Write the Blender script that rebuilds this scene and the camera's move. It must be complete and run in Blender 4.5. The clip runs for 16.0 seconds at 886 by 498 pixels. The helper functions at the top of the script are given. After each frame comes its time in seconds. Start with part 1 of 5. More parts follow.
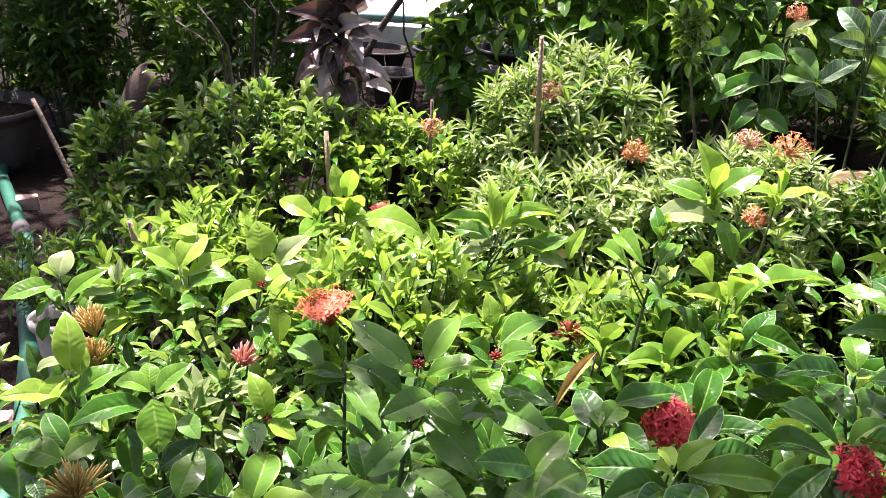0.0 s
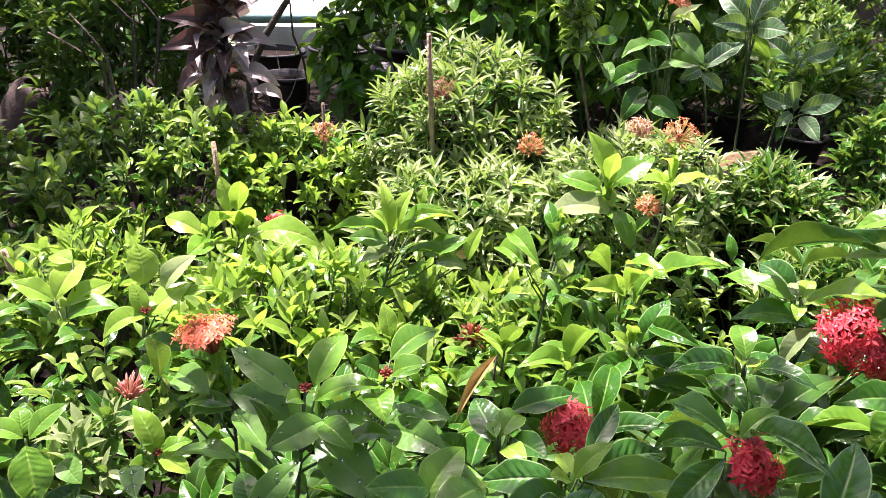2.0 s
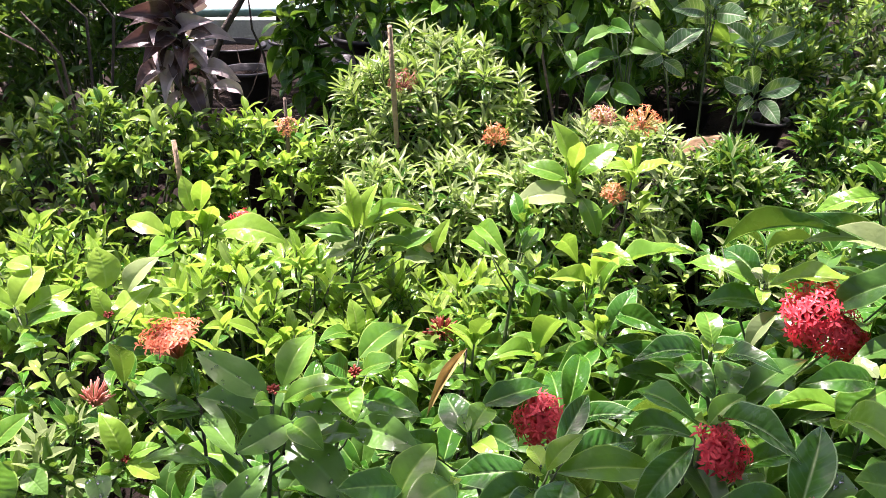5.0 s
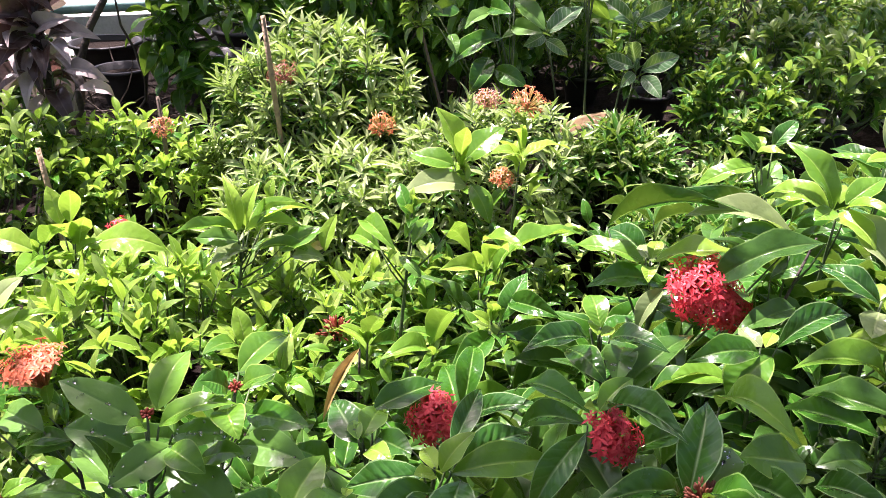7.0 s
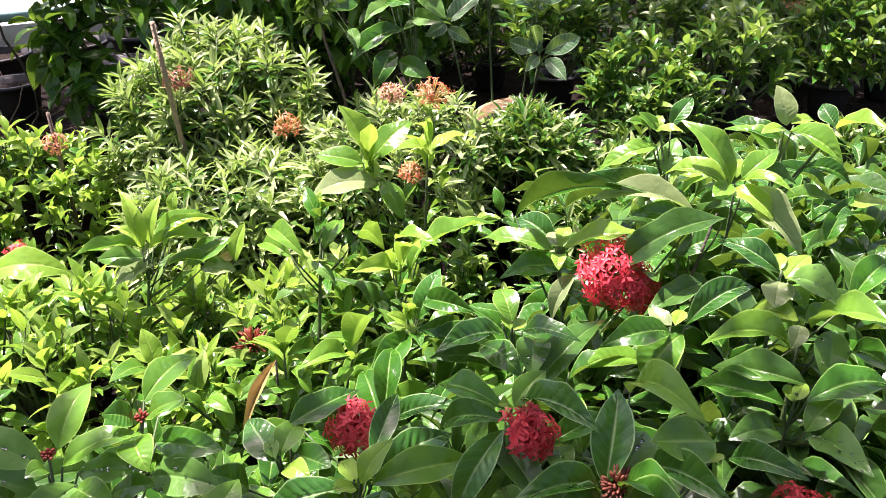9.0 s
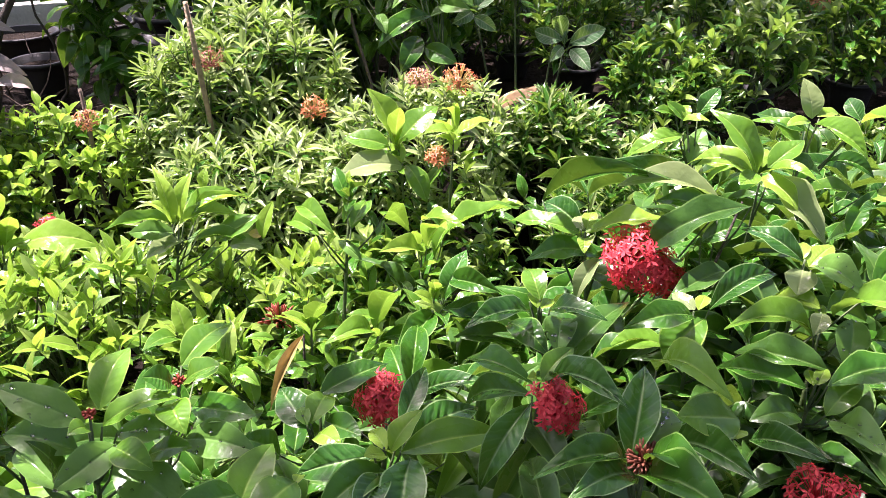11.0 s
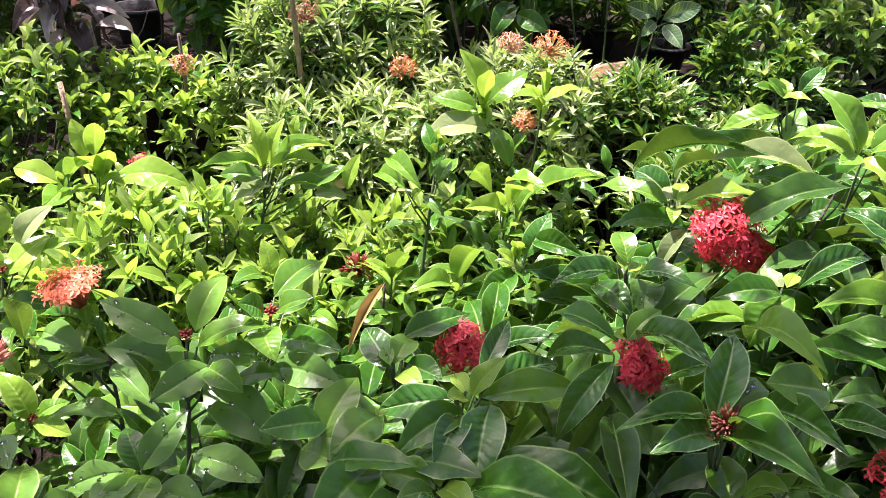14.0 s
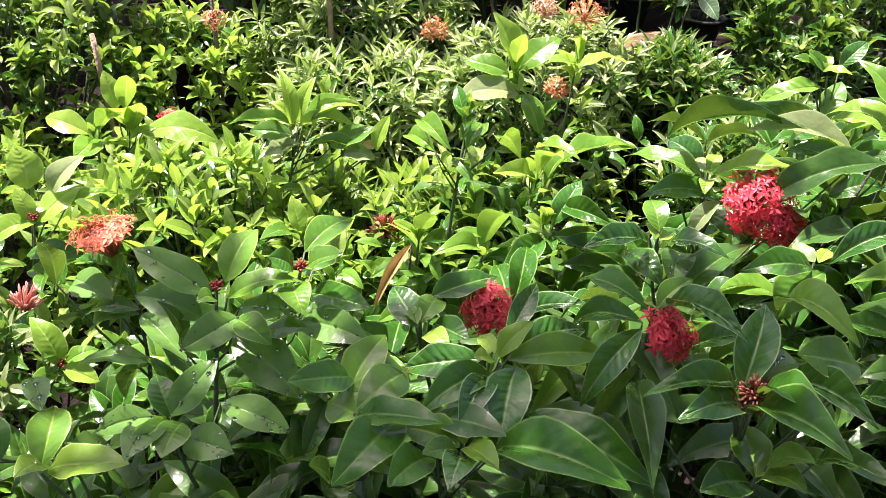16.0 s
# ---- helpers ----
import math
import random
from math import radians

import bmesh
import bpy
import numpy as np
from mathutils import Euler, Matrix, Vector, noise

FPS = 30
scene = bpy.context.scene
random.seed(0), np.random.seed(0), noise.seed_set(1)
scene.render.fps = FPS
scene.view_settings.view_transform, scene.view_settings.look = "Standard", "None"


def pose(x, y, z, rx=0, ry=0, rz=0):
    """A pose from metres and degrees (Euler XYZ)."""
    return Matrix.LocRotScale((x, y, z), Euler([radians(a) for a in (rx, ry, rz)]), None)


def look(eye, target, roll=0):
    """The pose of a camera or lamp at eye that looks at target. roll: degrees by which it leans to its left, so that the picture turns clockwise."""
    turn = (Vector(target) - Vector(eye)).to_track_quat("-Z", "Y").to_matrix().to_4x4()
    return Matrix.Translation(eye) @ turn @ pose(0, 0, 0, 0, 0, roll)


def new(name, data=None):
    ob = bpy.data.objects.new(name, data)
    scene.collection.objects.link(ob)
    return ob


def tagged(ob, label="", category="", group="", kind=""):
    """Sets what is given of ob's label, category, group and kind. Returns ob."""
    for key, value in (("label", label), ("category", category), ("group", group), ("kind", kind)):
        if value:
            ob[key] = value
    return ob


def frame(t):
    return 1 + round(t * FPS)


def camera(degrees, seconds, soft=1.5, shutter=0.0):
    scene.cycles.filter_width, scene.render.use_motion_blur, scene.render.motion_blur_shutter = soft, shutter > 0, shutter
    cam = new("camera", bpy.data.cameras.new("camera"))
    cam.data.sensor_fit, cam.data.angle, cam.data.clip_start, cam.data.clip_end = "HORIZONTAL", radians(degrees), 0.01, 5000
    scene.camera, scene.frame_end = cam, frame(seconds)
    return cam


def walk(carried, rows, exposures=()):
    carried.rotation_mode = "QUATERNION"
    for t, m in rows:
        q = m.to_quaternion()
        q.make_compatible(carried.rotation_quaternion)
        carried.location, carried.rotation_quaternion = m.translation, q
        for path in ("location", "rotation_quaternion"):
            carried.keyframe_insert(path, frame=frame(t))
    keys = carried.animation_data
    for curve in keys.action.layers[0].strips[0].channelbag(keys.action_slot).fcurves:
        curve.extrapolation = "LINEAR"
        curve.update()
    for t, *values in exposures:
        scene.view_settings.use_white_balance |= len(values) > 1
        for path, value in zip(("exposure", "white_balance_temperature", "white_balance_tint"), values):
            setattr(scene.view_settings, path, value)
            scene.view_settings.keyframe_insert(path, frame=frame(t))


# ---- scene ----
cam = camera(57.0, 16.0, soft=0.42)
PATH = [
    (0, (-0.087, -0.107, 1.411), (-0.008, 1.715, 0.591), 3.94),
    (0.5, (-0.083, -0.101, 1.408), (-0.005, 1.719, 0.583), 3.79),
    (1, (-0.068, -0.086, 1.409), (0.030, 1.733, 0.582), 3.42),
    (1.5, (-0.043, -0.070, 1.417), (0.138, 1.744, 0.594), 2.91),
    (2, (-0.020, -0.053, 1.418), (0.245, 1.750, 0.594), 2.44),
    (2.5, (-0.014, -0.047, 1.418), (0.296, 1.744, 0.585), 2.17),
    (3, (-0.021, -0.052, 1.423), (0.299, 1.736, 0.586), 2.10),
    (3.5, (-0.018, -0.053, 1.425), (0.300, 1.735, 0.587), 1.82),
    (5.8, (-0.003, -0.039, 1.422), (0.372, 1.732, 0.572), 1.28),
    (6, (0.004, -0.039, 1.427), (0.396, 1.728, 0.576), 1.07),
    (6.5, (0.025, -0.020, 1.424), (0.495, 1.724, 0.565), 0.87),
    (7, (0.044, -0.006, 1.420), (0.589, 1.709, 0.547), 0.70),
    (7.5, (0.068, 0.003, 1.426), (0.678, 1.690, 0.540), 0.05),
    (8, (0.092, 0.009, 1.430), (0.775, 1.664, 0.540), -0.70),
    (8.5, (0.094, 0.009, 1.432), (0.793, 1.654, 0.535), -1.21),
    (9, (0.089, 0.006, 1.433), (0.786, 1.648, 0.529), -1.51),
    (9.2, (0.087, 0.005, 1.432), (0.782, 1.646, 0.525), -1.61),
    (11.5, (0.033, -0.018, 1.422), (0.692, 1.631, 0.502), 0.25),
    (12, (0.023, -0.020, 1.415), (0.666, 1.635, 0.494), 0.66),
    (12.5, (0.017, -0.018, 1.411), (0.640, 1.639, 0.481), 1.00),
    (13, (0.008, -0.021, 1.407), (0.613, 1.637, 0.466), 1.47),
    (13.5, (-0.005, -0.024, 1.404), (0.573, 1.638, 0.452), 1.95),
    (14, (-0.012, -0.027, 1.396), (0.521, 1.641, 0.430), 2.12),
    (14.5, (-0.014, -0.024, 1.392), (0.505, 1.636, 0.404), 2.56),
    (15, (-0.010, -0.021, 1.392), (0.506, 1.629, 0.386), 2.77),
    (15.5, (-0.020, -0.024, 1.389), (0.487, 1.620, 0.369), 3.22),
    (16, (-0.031, -0.028, 1.383), (0.453, 1.616, 0.352), 3.57),
]
walk(cam, [(t, look(eye, target, roll)) for t, eye, target, roll in PATH], [(0, 2.0, 6400, 31), (16, 2.0, 6400, 31)])

# ---- light ----
SUN_EL, SUN_AZ = radians(70), radians(-30)          # azimuth from +y towards +x
to_sun = Vector((math.sin(SUN_AZ) * math.cos(SUN_EL), math.cos(SUN_AZ) * math.cos(SUN_EL), math.sin(SUN_EL)))
world = bpy.data.worlds.new("world")
scene.world = world
world.use_nodes = True
sky = world.node_tree.nodes.new("ShaderNodeTexSky")
sky.sky_type, sky.sun_disc, sky.sun_elevation, sky.sun_rotation = "NISHITA", False, SUN_EL, SUN_AZ
sky.air_density, sky.dust_density, sky.ozone_density = 0.7, 4.5, 0.4
world.node_tree.nodes["Background"].inputs[1].default_value = 0.072
world.node_tree.links.new(sky.outputs[0], world.node_tree.nodes["Background"].inputs[0])
sun = new("sun", bpy.data.lights.new("sun", "SUN"))
sun.data.energy, sun.data.angle, sun.data.color = 5.0, radians(0.55), (1.0, 0.93, 0.9)
sun.matrix_world = look(to_sun * 20, (0, 0, 0))

# ---- materials ----


def material(name):
    m = bpy.data.materials.new(name)
    m.use_nodes = True
    n = m.node_tree.nodes
    return m, n, m.node_tree.links, n["Principled BSDF"]


def ramp(n, l, source, stops):
    r = n.new("ShaderNodeValToRGB")
    e = r.color_ramp.elements
    while len(e) < len(stops):
        e.new(0.5)
    for k, (p, c) in enumerate(stops):
        e[k].position, e[k].color = p, (*c, 1)
    l.new(source, r.inputs[0])
    return r.outputs[0]


def mixed(n, l, fac, a, b, mode="MIX"):
    x = n.new("ShaderNodeMix")
    x.data_type, x.blend_type = "RGBA", mode
    for k, v in ((0, fac), (6, a), (7, b)):
        if hasattr(v, "is_output"):
            l.new(v, x.inputs[k])
        elif k == 0:
            x.inputs[0].default_value = v
        else:
            x.inputs[k].default_value = (*v, 1)
    return x.outputs[2]


def calc(n, l, op, *args):
    x = n.new("ShaderNodeMath")
    x.operation = op
    for k, v in enumerate(args):
        if hasattr(v, "is_output"):
            l.new(v, x.inputs[k])
        else:
            x.inputs[k].default_value = v
    return x.outputs[0]


def noisy(n, l, scale, detail=3, coords=None, rough=0.5):
    x = n.new("ShaderNodeTexNoise")
    x.inputs["Scale"].default_value, x.inputs["Detail"].default_value, x.inputs["Roughness"].default_value = scale, detail, rough
    if coords is not None:
        l.new(coords, x.inputs["Vector"])
    return x.outputs[0]


def leaf_material(name, dark, light, vein, rough=0.3, through_=0.3, veins=0.5, glow=(0.35, 0.6, 0.05), relief=0.62, quilted=0.45, coat=0.35):
    """A leaf blade: dark to light from leaf to leaf, a pale midrib, side veins, blotches, gloss and light that shines through."""
    m, n, l, p = material(name)
    uv = n.new("ShaderNodeUVMap").outputs[0]
    s = n.new("ShaderNodeSeparateXYZ")
    l.new(uv, s.inputs[0])
    across = calc(n, l, "ABSOLUTE", calc(n, l, "SUBTRACT", s.outputs[0], 0.5))
    rib = calc(n, l, "SUBTRACT", 1.0, calc(n, l, "SMOOTH_MIN", calc(n, l, "MULTIPLY", across, 18.0), 1.0, 0.3))
    shift = noisy(n, l, 42, 2, n.new("ShaderNodeNewGeometry").outputs["Position"])
    phase = calc(n, l, "ADD", calc(n, l, "MULTIPLY", shift, 5.0), calc(n, l, "SUBTRACT", calc(n, l, "MULTIPLY", s.outputs[1], 56.0), calc(n, l, "MULTIPLY", across, 17.0)))
    wave = calc(n, l, "POWER", calc(n, l, "ADD", calc(n, l, "MULTIPLY", calc(n, l, "SINE", phase), 0.5), 0.5), 9.0)
    lines = calc(n, l, "MULTIPLY", wave, veins * 0.38)
    uneven = calc(n, l, "MAXIMUM", calc(n, l, "SUBTRACT", calc(n, l, "MULTIPLY", noisy(n, l, 24, 2, n.new("ShaderNodeNewGeometry").outputs["Position"]), 3.2), 1.1), 0.1)
    quilt = calc(n, l, "MULTIPLY", calc(n, l, "MULTIPLY", calc(n, l, "SINE", phase), uneven), calc(n, l, "SUBTRACT", 0.55, across))
    pick = n.new("ShaderNodeObjectInfo").outputs["Random"]
    geo = n.new("ShaderNodeNewGeometry").outputs["Position"]
    blot = noisy(n, l, 38, 3, geo)
    fac = calc(n, l, "ADD", calc(n, l, "MULTIPLY", pick, 0.65), calc(n, l, "MULTIPLY", calc(n, l, "SUBTRACT", blot, 0.35), 0.9))
    body = ramp(n, l, fac, [(0.05, dark), (0.95, light)])
    ribs = calc(n, l, "MINIMUM", calc(n, l, "MAXIMUM", calc(n, l, "MULTIPLY", calc(n, l, "MAXIMUM", rib, 0.0), 0.5 + 0.5 * veins), calc(n, l, "MULTIPLY", lines, veins)), 1.0)
    col = mixed(n, l, ribs, body, vein)
    rim = calc(n, l, "MULTIPLY", calc(n, l, "GREATER_THAN", across, 0.464), 0.65)
    col = mixed(n, l, rim, col, vein)
    fleck = noisy(n, l, 210, 2, geo)
    col = mixed(n, l, calc(n, l, "MULTIPLY", calc(n, l, "GREATER_THAN", fleck, 0.7), 0.2), col, (0.16, 0.15, 0.05))
    l.new(col, p.inputs["Base Color"])
    film = noisy(n, l, 26, 3, geo)
    l.new(calc(n, l, "ADD", rough - 0.2, calc(n, l, "MULTIPLY", film, 0.36)), p.inputs["Roughness"])
    p.inputs["Specular IOR Level"].default_value = 0.22
    p.inputs["Coat Weight"].default_value, p.inputs["Coat Roughness"].default_value = coat, 0.13
    bump = n.new("ShaderNodeBump")
    bump.inputs["Strength"].default_value, bump.inputs["Distance"].default_value = relief, 0.002
    h = calc(n, l, "SUBTRACT", calc(n, l, "ADD", calc(n, l, "MULTIPLY", noisy(n, l, 60, 2, geo), 1.5), calc(n, l, "MULTIPLY", noisy(n, l, 200, 3, geo), 0.16)), calc(n, l, "ADD", calc(n, l, "MULTIPLY", rib, 0.8), calc(n, l, "MULTIPLY", quilt, quilted)))
    l.new(h, bump.inputs["Height"])
    l.new(bump.outputs[0], p.inputs["Normal"])
    tr = n.new("ShaderNodeBsdfTranslucent")
    l.new(mixed(n, l, 0.55, col, glow), tr.inputs[0])
    mix = n.new("ShaderNodeMixShader")
    mix.inputs[0].default_value = through_
    l.new(p.outputs[0], mix.inputs[1])
    l.new(tr.outputs[0], mix.inputs[2])
    l.new(mix.outputs[0], n["Material Output"].inputs[0])
    return m


def plain_material(name, dark, light, rough=0.8, scale=14, bump=0.4, metal=0.0, fine=90, distance=0.01):
    m, n, l, p = material(name)
    geo = n.new("ShaderNodeNewGeometry").outputs["Position"]
    a, b = noisy(n, l, scale, 5, geo, 0.6), noisy(n, l, fine, 3, geo)
    l.new(ramp(n, l, calc(n, l, "ADD", calc(n, l, "MULTIPLY", a, 0.7), calc(n, l, "MULTIPLY", b, 0.3)), [(0.32, dark), (0.68, light)]), p.inputs["Base Color"])
    l.new(calc(n, l, "ADD", rough - 0.12, calc(n, l, "MULTIPLY", a, 0.24)), p.inputs["Roughness"])
    p.inputs["Metallic"].default_value = metal
    bu = n.new("ShaderNodeBump")
    bu.inputs["Strength"].default_value, bu.inputs["Distance"].default_value = bump, distance
    l.new(b, bu.inputs["Height"])
    l.new(bu.outputs[0], p.inputs["Normal"])
    return m


LEAF = {
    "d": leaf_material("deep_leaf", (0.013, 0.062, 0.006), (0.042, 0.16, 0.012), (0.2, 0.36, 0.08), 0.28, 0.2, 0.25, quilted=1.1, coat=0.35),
    "m": leaf_material("green_leaf", (0.042, 0.135, 0.012), (0.13, 0.29, 0.028), (0.28, 0.44, 0.08), 0.28, 0.32, 0.25, quilted=0.75, coat=0.45),
    "y": leaf_material("young_leaf", (0.125, 0.265, 0.022), (0.28, 0.45, 0.055), (0.4, 0.56, 0.14), 0.28, 0.4, 0.35, (0.43, 0.68, 0.06), quilted=0.6, coat=0.45),
    "w": leaf_material("blue_leaf", (0.055, 0.145, 0.022), (0.105, 0.23, 0.04), (0.14, 0.28, 0.07), 0.36, 0.2, 0.25, quilted=0.3, coat=0.3),
    "v": leaf_material("veined_leaf", (0.014, 0.068, 0.009), (0.04, 0.155, 0.016), (0.3, 0.46, 0.18), 0.26, 0.16, 0.45, relief=0.8, quilted=1.8, coat=0.55),
    "s": leaf_material("pale_leaf", (0.16, 0.22, 0.09), (0.26, 0.34, 0.13), (0.42, 0.5, 0.22), 0.2, 0.3, 0.3),
    "c": leaf_material("silver_veined_leaf", (0.045, 0.12, 0.045), (0.1, 0.2, 0.08), (0.5, 0.58, 0.38), 0.35, 0.25, 0.9),
    "p": leaf_material("purple_leaf", (0.03, 0.02, 0.018), (0.075, 0.048, 0.042), (0.18, 0.13, 0.11), 0.3, 0.2, 0.25, (0.35, 0.16, 0.12)),
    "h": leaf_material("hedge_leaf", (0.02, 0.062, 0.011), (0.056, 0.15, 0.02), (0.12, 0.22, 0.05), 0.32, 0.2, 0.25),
    "q": leaf_material("small_green_leaf", (0.08, 0.15, 0.03), (0.26, 0.38, 0.075), (0.26, 0.38, 0.08), 0.24, 0.3, 0.25, coat=0.6),
    # The whitish end of this range paints in glints on the narrow blades.
    "n": leaf_material("narrow_leaf", (0.135, 0.21, 0.065), (0.46, 0.54, 0.24), (0.5, 0.6, 0.34), 0.22, 0.3, 0.3, coat=0.7),
    "t": leaf_material("canopy_leaf", (0.02, 0.07, 0.015), (0.06, 0.16, 0.03), (0.1, 0.2, 0.05), 0.4, 0.2, 0.2),
    "b": leaf_material("dead_leaf", (0.26, 0.18, 0.06), (0.5, 0.37, 0.14), (0.55, 0.42, 0.18), 0.6, 0.12, 0.5, (0.3, 0.2, 0.05)),
    # Cordyline leaf with the sunlight put into its colour, pale beside tone p.
    "g": leaf_material("ash_leaf", (0.24, 0.2, 0.185), (0.48, 0.41, 0.38), (0.4, 0.34, 0.31), 0.34, 0.15, 0.25, (0.4, 0.3, 0.2)),
}
GREEN_STEM = plain_material("green_stem", (0.03, 0.06, 0.018), (0.08, 0.12, 0.035), 0.6, 30)
BARK = plain_material("brown_bark", (0.05, 0.035, 0.025), (0.16, 0.12, 0.085), 0.85, 40, 0.8)
DARK_BARK = plain_material("dark_bark", (0.02, 0.016, 0.013), (0.07, 0.055, 0.04), 0.85, 40, 0.8)
CANE = plain_material("dry_cane", (0.2, 0.14, 0.08), (0.4, 0.3, 0.18), 0.7, 60, 0.7)
SOIL = plain_material("dark_soil", (0.007, 0.005, 0.004), (0.026, 0.019, 0.014), 0.95, 5, 1.0, 0, 70, 0.02)
SOIL.node_tree.nodes["Principled BSDF"].inputs["Specular IOR Level"].default_value = 0.1
CONCRETE = plain_material("pale_concrete", (0.5, 0.48, 0.44), (0.72, 0.7, 0.66), 0.9, 6)
BROWN_WALL = plain_material("brown_render", (0.1, 0.07, 0.045), (0.2, 0.145, 0.1), 0.95, 4)
BLACK_PLASTIC = plain_material("black_plastic", (0.006, 0.006, 0.006), (0.02, 0.019, 0.018), 0.5, 10, 0.2)
GREY_PLASTIC = plain_material("grey_plastic", (0.06, 0.052, 0.047), (0.11, 0.1, 0.09), 0.6, 9, 0.3)
GREEN_PVC = plain_material("green_pvc", (0.012, 0.085, 0.05), (0.03, 0.15, 0.09), 0.4, 12, 0.15)
TEAL = plain_material("faded_teal_paint", (0.2, 0.4, 0.36), (0.36, 0.55, 0.5), 0.6, 12, 0.2)
TERRACOTTA = plain_material("yellow_clay", (0.13, 0.08, 0.035), (0.27, 0.17, 0.07), 0.75, 16, 0.4)
DARK_CLAY = plain_material("dark_clay", (0.03, 0.019, 0.013), (0.075, 0.048, 0.032), 0.85, 9, 0.25)
BRICK = plain_material("pale_brick", (0.35, 0.2, 0.15), (0.5, 0.36, 0.29), 0.9, 20, 0.6)
WHITE_CLAY = plain_material("whitewashed_clay", (0.3, 0.28, 0.25), (0.5, 0.47, 0.42), 0.8, 16, 0.4)


def petal_material(name, dark, light, glow):
    m, n, l, p = material(name)
    geo = n.new("ShaderNodeNewGeometry")
    fac = calc(n, l, "ADD", calc(n, l, "MULTIPLY", geo.outputs["Random Per Island"], 0.7), calc(n, l, "MULTIPLY", noisy(n, l, 90, 2, geo.outputs["Position"]), 0.4))
    col = ramp(n, l, fac, [(0.1, dark), (0.9, light)])
    l.new(col, p.inputs["Base Color"])
    p.inputs["Roughness"].default_value = 0.5
    tr = n.new("ShaderNodeBsdfTranslucent")
    tr.inputs[0].default_value = (*glow, 1)
    mix = n.new("ShaderNodeMixShader")
    mix.inputs[0].default_value = 0.3
    l.new(p.outputs[0], mix.inputs[1])
    l.new(tr.outputs[0], mix.inputs[2])
    l.new(mix.outputs[0], n["Material Output"].inputs[0])
    return m


PETAL = {
    "red": petal_material("red_petal", (0.5, 0.012, 0.024), (0.82, 0.1, 0.11), (0.8, 0.05, 0.06)),
    "orange": petal_material("orange_petal", (0.58, 0.1, 0.04), (0.74, 0.29, 0.13), (0.8, 0.22, 0.1)),
    "pink": petal_material("pink_bud", (0.55, 0.2, 0.14), (0.78, 0.46, 0.36), (0.6, 0.2, 0.15)),
    "bud": petal_material("dark_red_bud", (0.2, 0.03, 0.02), (0.38, 0.09, 0.05), (0.4, 0.05, 0.03)),
    "spent": petal_material("straw_bud", (0.4, 0.28, 0.07), (0.68, 0.52, 0.2), (0.5, 0.35, 0.1)),
    "fade": petal_material("faded_petal", (0.5, 0.13, 0.06), (0.72, 0.36, 0.17), (0.7, 0.3, 0.12)),
    "green": petal_material("green_bud", (0.06, 0.13, 0.03), (0.2, 0.3, 0.08), (0.2, 0.3, 0.05)),
    "rust": petal_material("rust_bud", (0.16, 0.05, 0.03), (0.34, 0.12, 0.07), (0.3, 0.1, 0.05)),
}

# ---- building blocks ----


def part(name, mesh, mat, parent, label=""):
    ob = new(name, mesh)
    if mat and not mesh.materials:
        mesh.materials.append(mat)
    ob.parent = parent
    ob.matrix_parent_inverse = parent.matrix_world.inverted() if parent else Matrix()
    if label:
        tagged(ob, label)
    return ob


def root(name, x, y, z, label, category, group="", kind=""):
    ob = new(name)
    ob.empty_display_size = 0.05
    ob.matrix_world = pose(x, y, z)
    return tagged(ob, label, category, group, kind)


def mesh_of(name, verts, faces, uvs=None, smooth=True):
    me = bpy.data.meshes.new(name)
    me.from_pydata(verts, [], faces)
    if uvs is not None:
        layer = me.uv_layers.new(name="UVMap")
        idx = np.empty(len(me.loops), dtype=np.int32)
        me.loops.foreach_get("vertex_index", idx)
        layer.data.foreach_set("uv", np.asarray(uvs, dtype=np.float32)[idx].ravel())
    if smooth:
        me.polygons.foreach_set("use_smooth", [True] * len(me.polygons))
    me.update()
    return me


def leaf_shape(profile, bow, fold, wave, curl, rows=8, cols=5, seed=0):
    """A blade along +y, one long and one wide: bow arches it over its chord, fold lifts the halves, wave ruffles the rim, curl rolls the tip."""
    r = random.Random(seed)
    ph, twist, bend = r.uniform(0, 6), r.uniform(-0.32, 0.32), r.uniform(-0.09, 0.09)
    verts, uvs, faces = [], [], []
    across = {7: (-1, -0.55, -0.1, 0, 0.1, 0.55, 1), 5: (-1, -0.5, 0, 0.5, 1), 4: (-1, -0.12, 0.12, 1), 3: (-1, 0, 1)}
    for i in range(rows):
        v = i / (rows - 1)
        v = v * 0.85 + 0.15 * (0.5 - 0.5 * math.cos(math.pi * v))
        if profile == "lance":
            w = math.sin(math.pi * min(1, v ** 0.82)) ** 0.95
        else:
            w = math.sin(math.pi * v ** 0.88) ** 0.8
        w = max(w, 0.03)
        for j in range(cols):
            u = across[cols][j]
            x = 0.5 * w * u
            z = 4 * bow * v * (1 - v) + fold * (abs(x) - 0.35 * x * x) * (1.2 - 0.5 * v) - curl * max(0, v - 0.6) ** 2
            z += wave * math.sin(v * 13 + ph + (2 if u > 0 else 0)) * abs(u) ** 1.5 * (0.3 + w) - 0.05 * fold * u * u + twist * x * (v - 0.3)
            verts.append((x + 4 * bend * v * (1 - v) + 0.03 * math.sin(v * 5 + ph) * v * (1 - v), v, z))
            uvs.append((0.5 + 0.5 * u, v))
    for i in range(rows - 1):
        for j in range(cols - 1):
            a = i * cols + j
            faces.append((a, a + 1, a + cols + 1, a + cols))
    return verts, faces, uvs


def shape_set(profile, rows, cols, n, bow, fold, wave, seed):
    r = random.Random(seed)
    return [leaf_shape(profile, r.uniform(*bow), r.uniform(*fold), r.uniform(0.3, 1) * wave, r.uniform(-0.1, 0.35), rows, cols, seed + k) for k in range(n)]


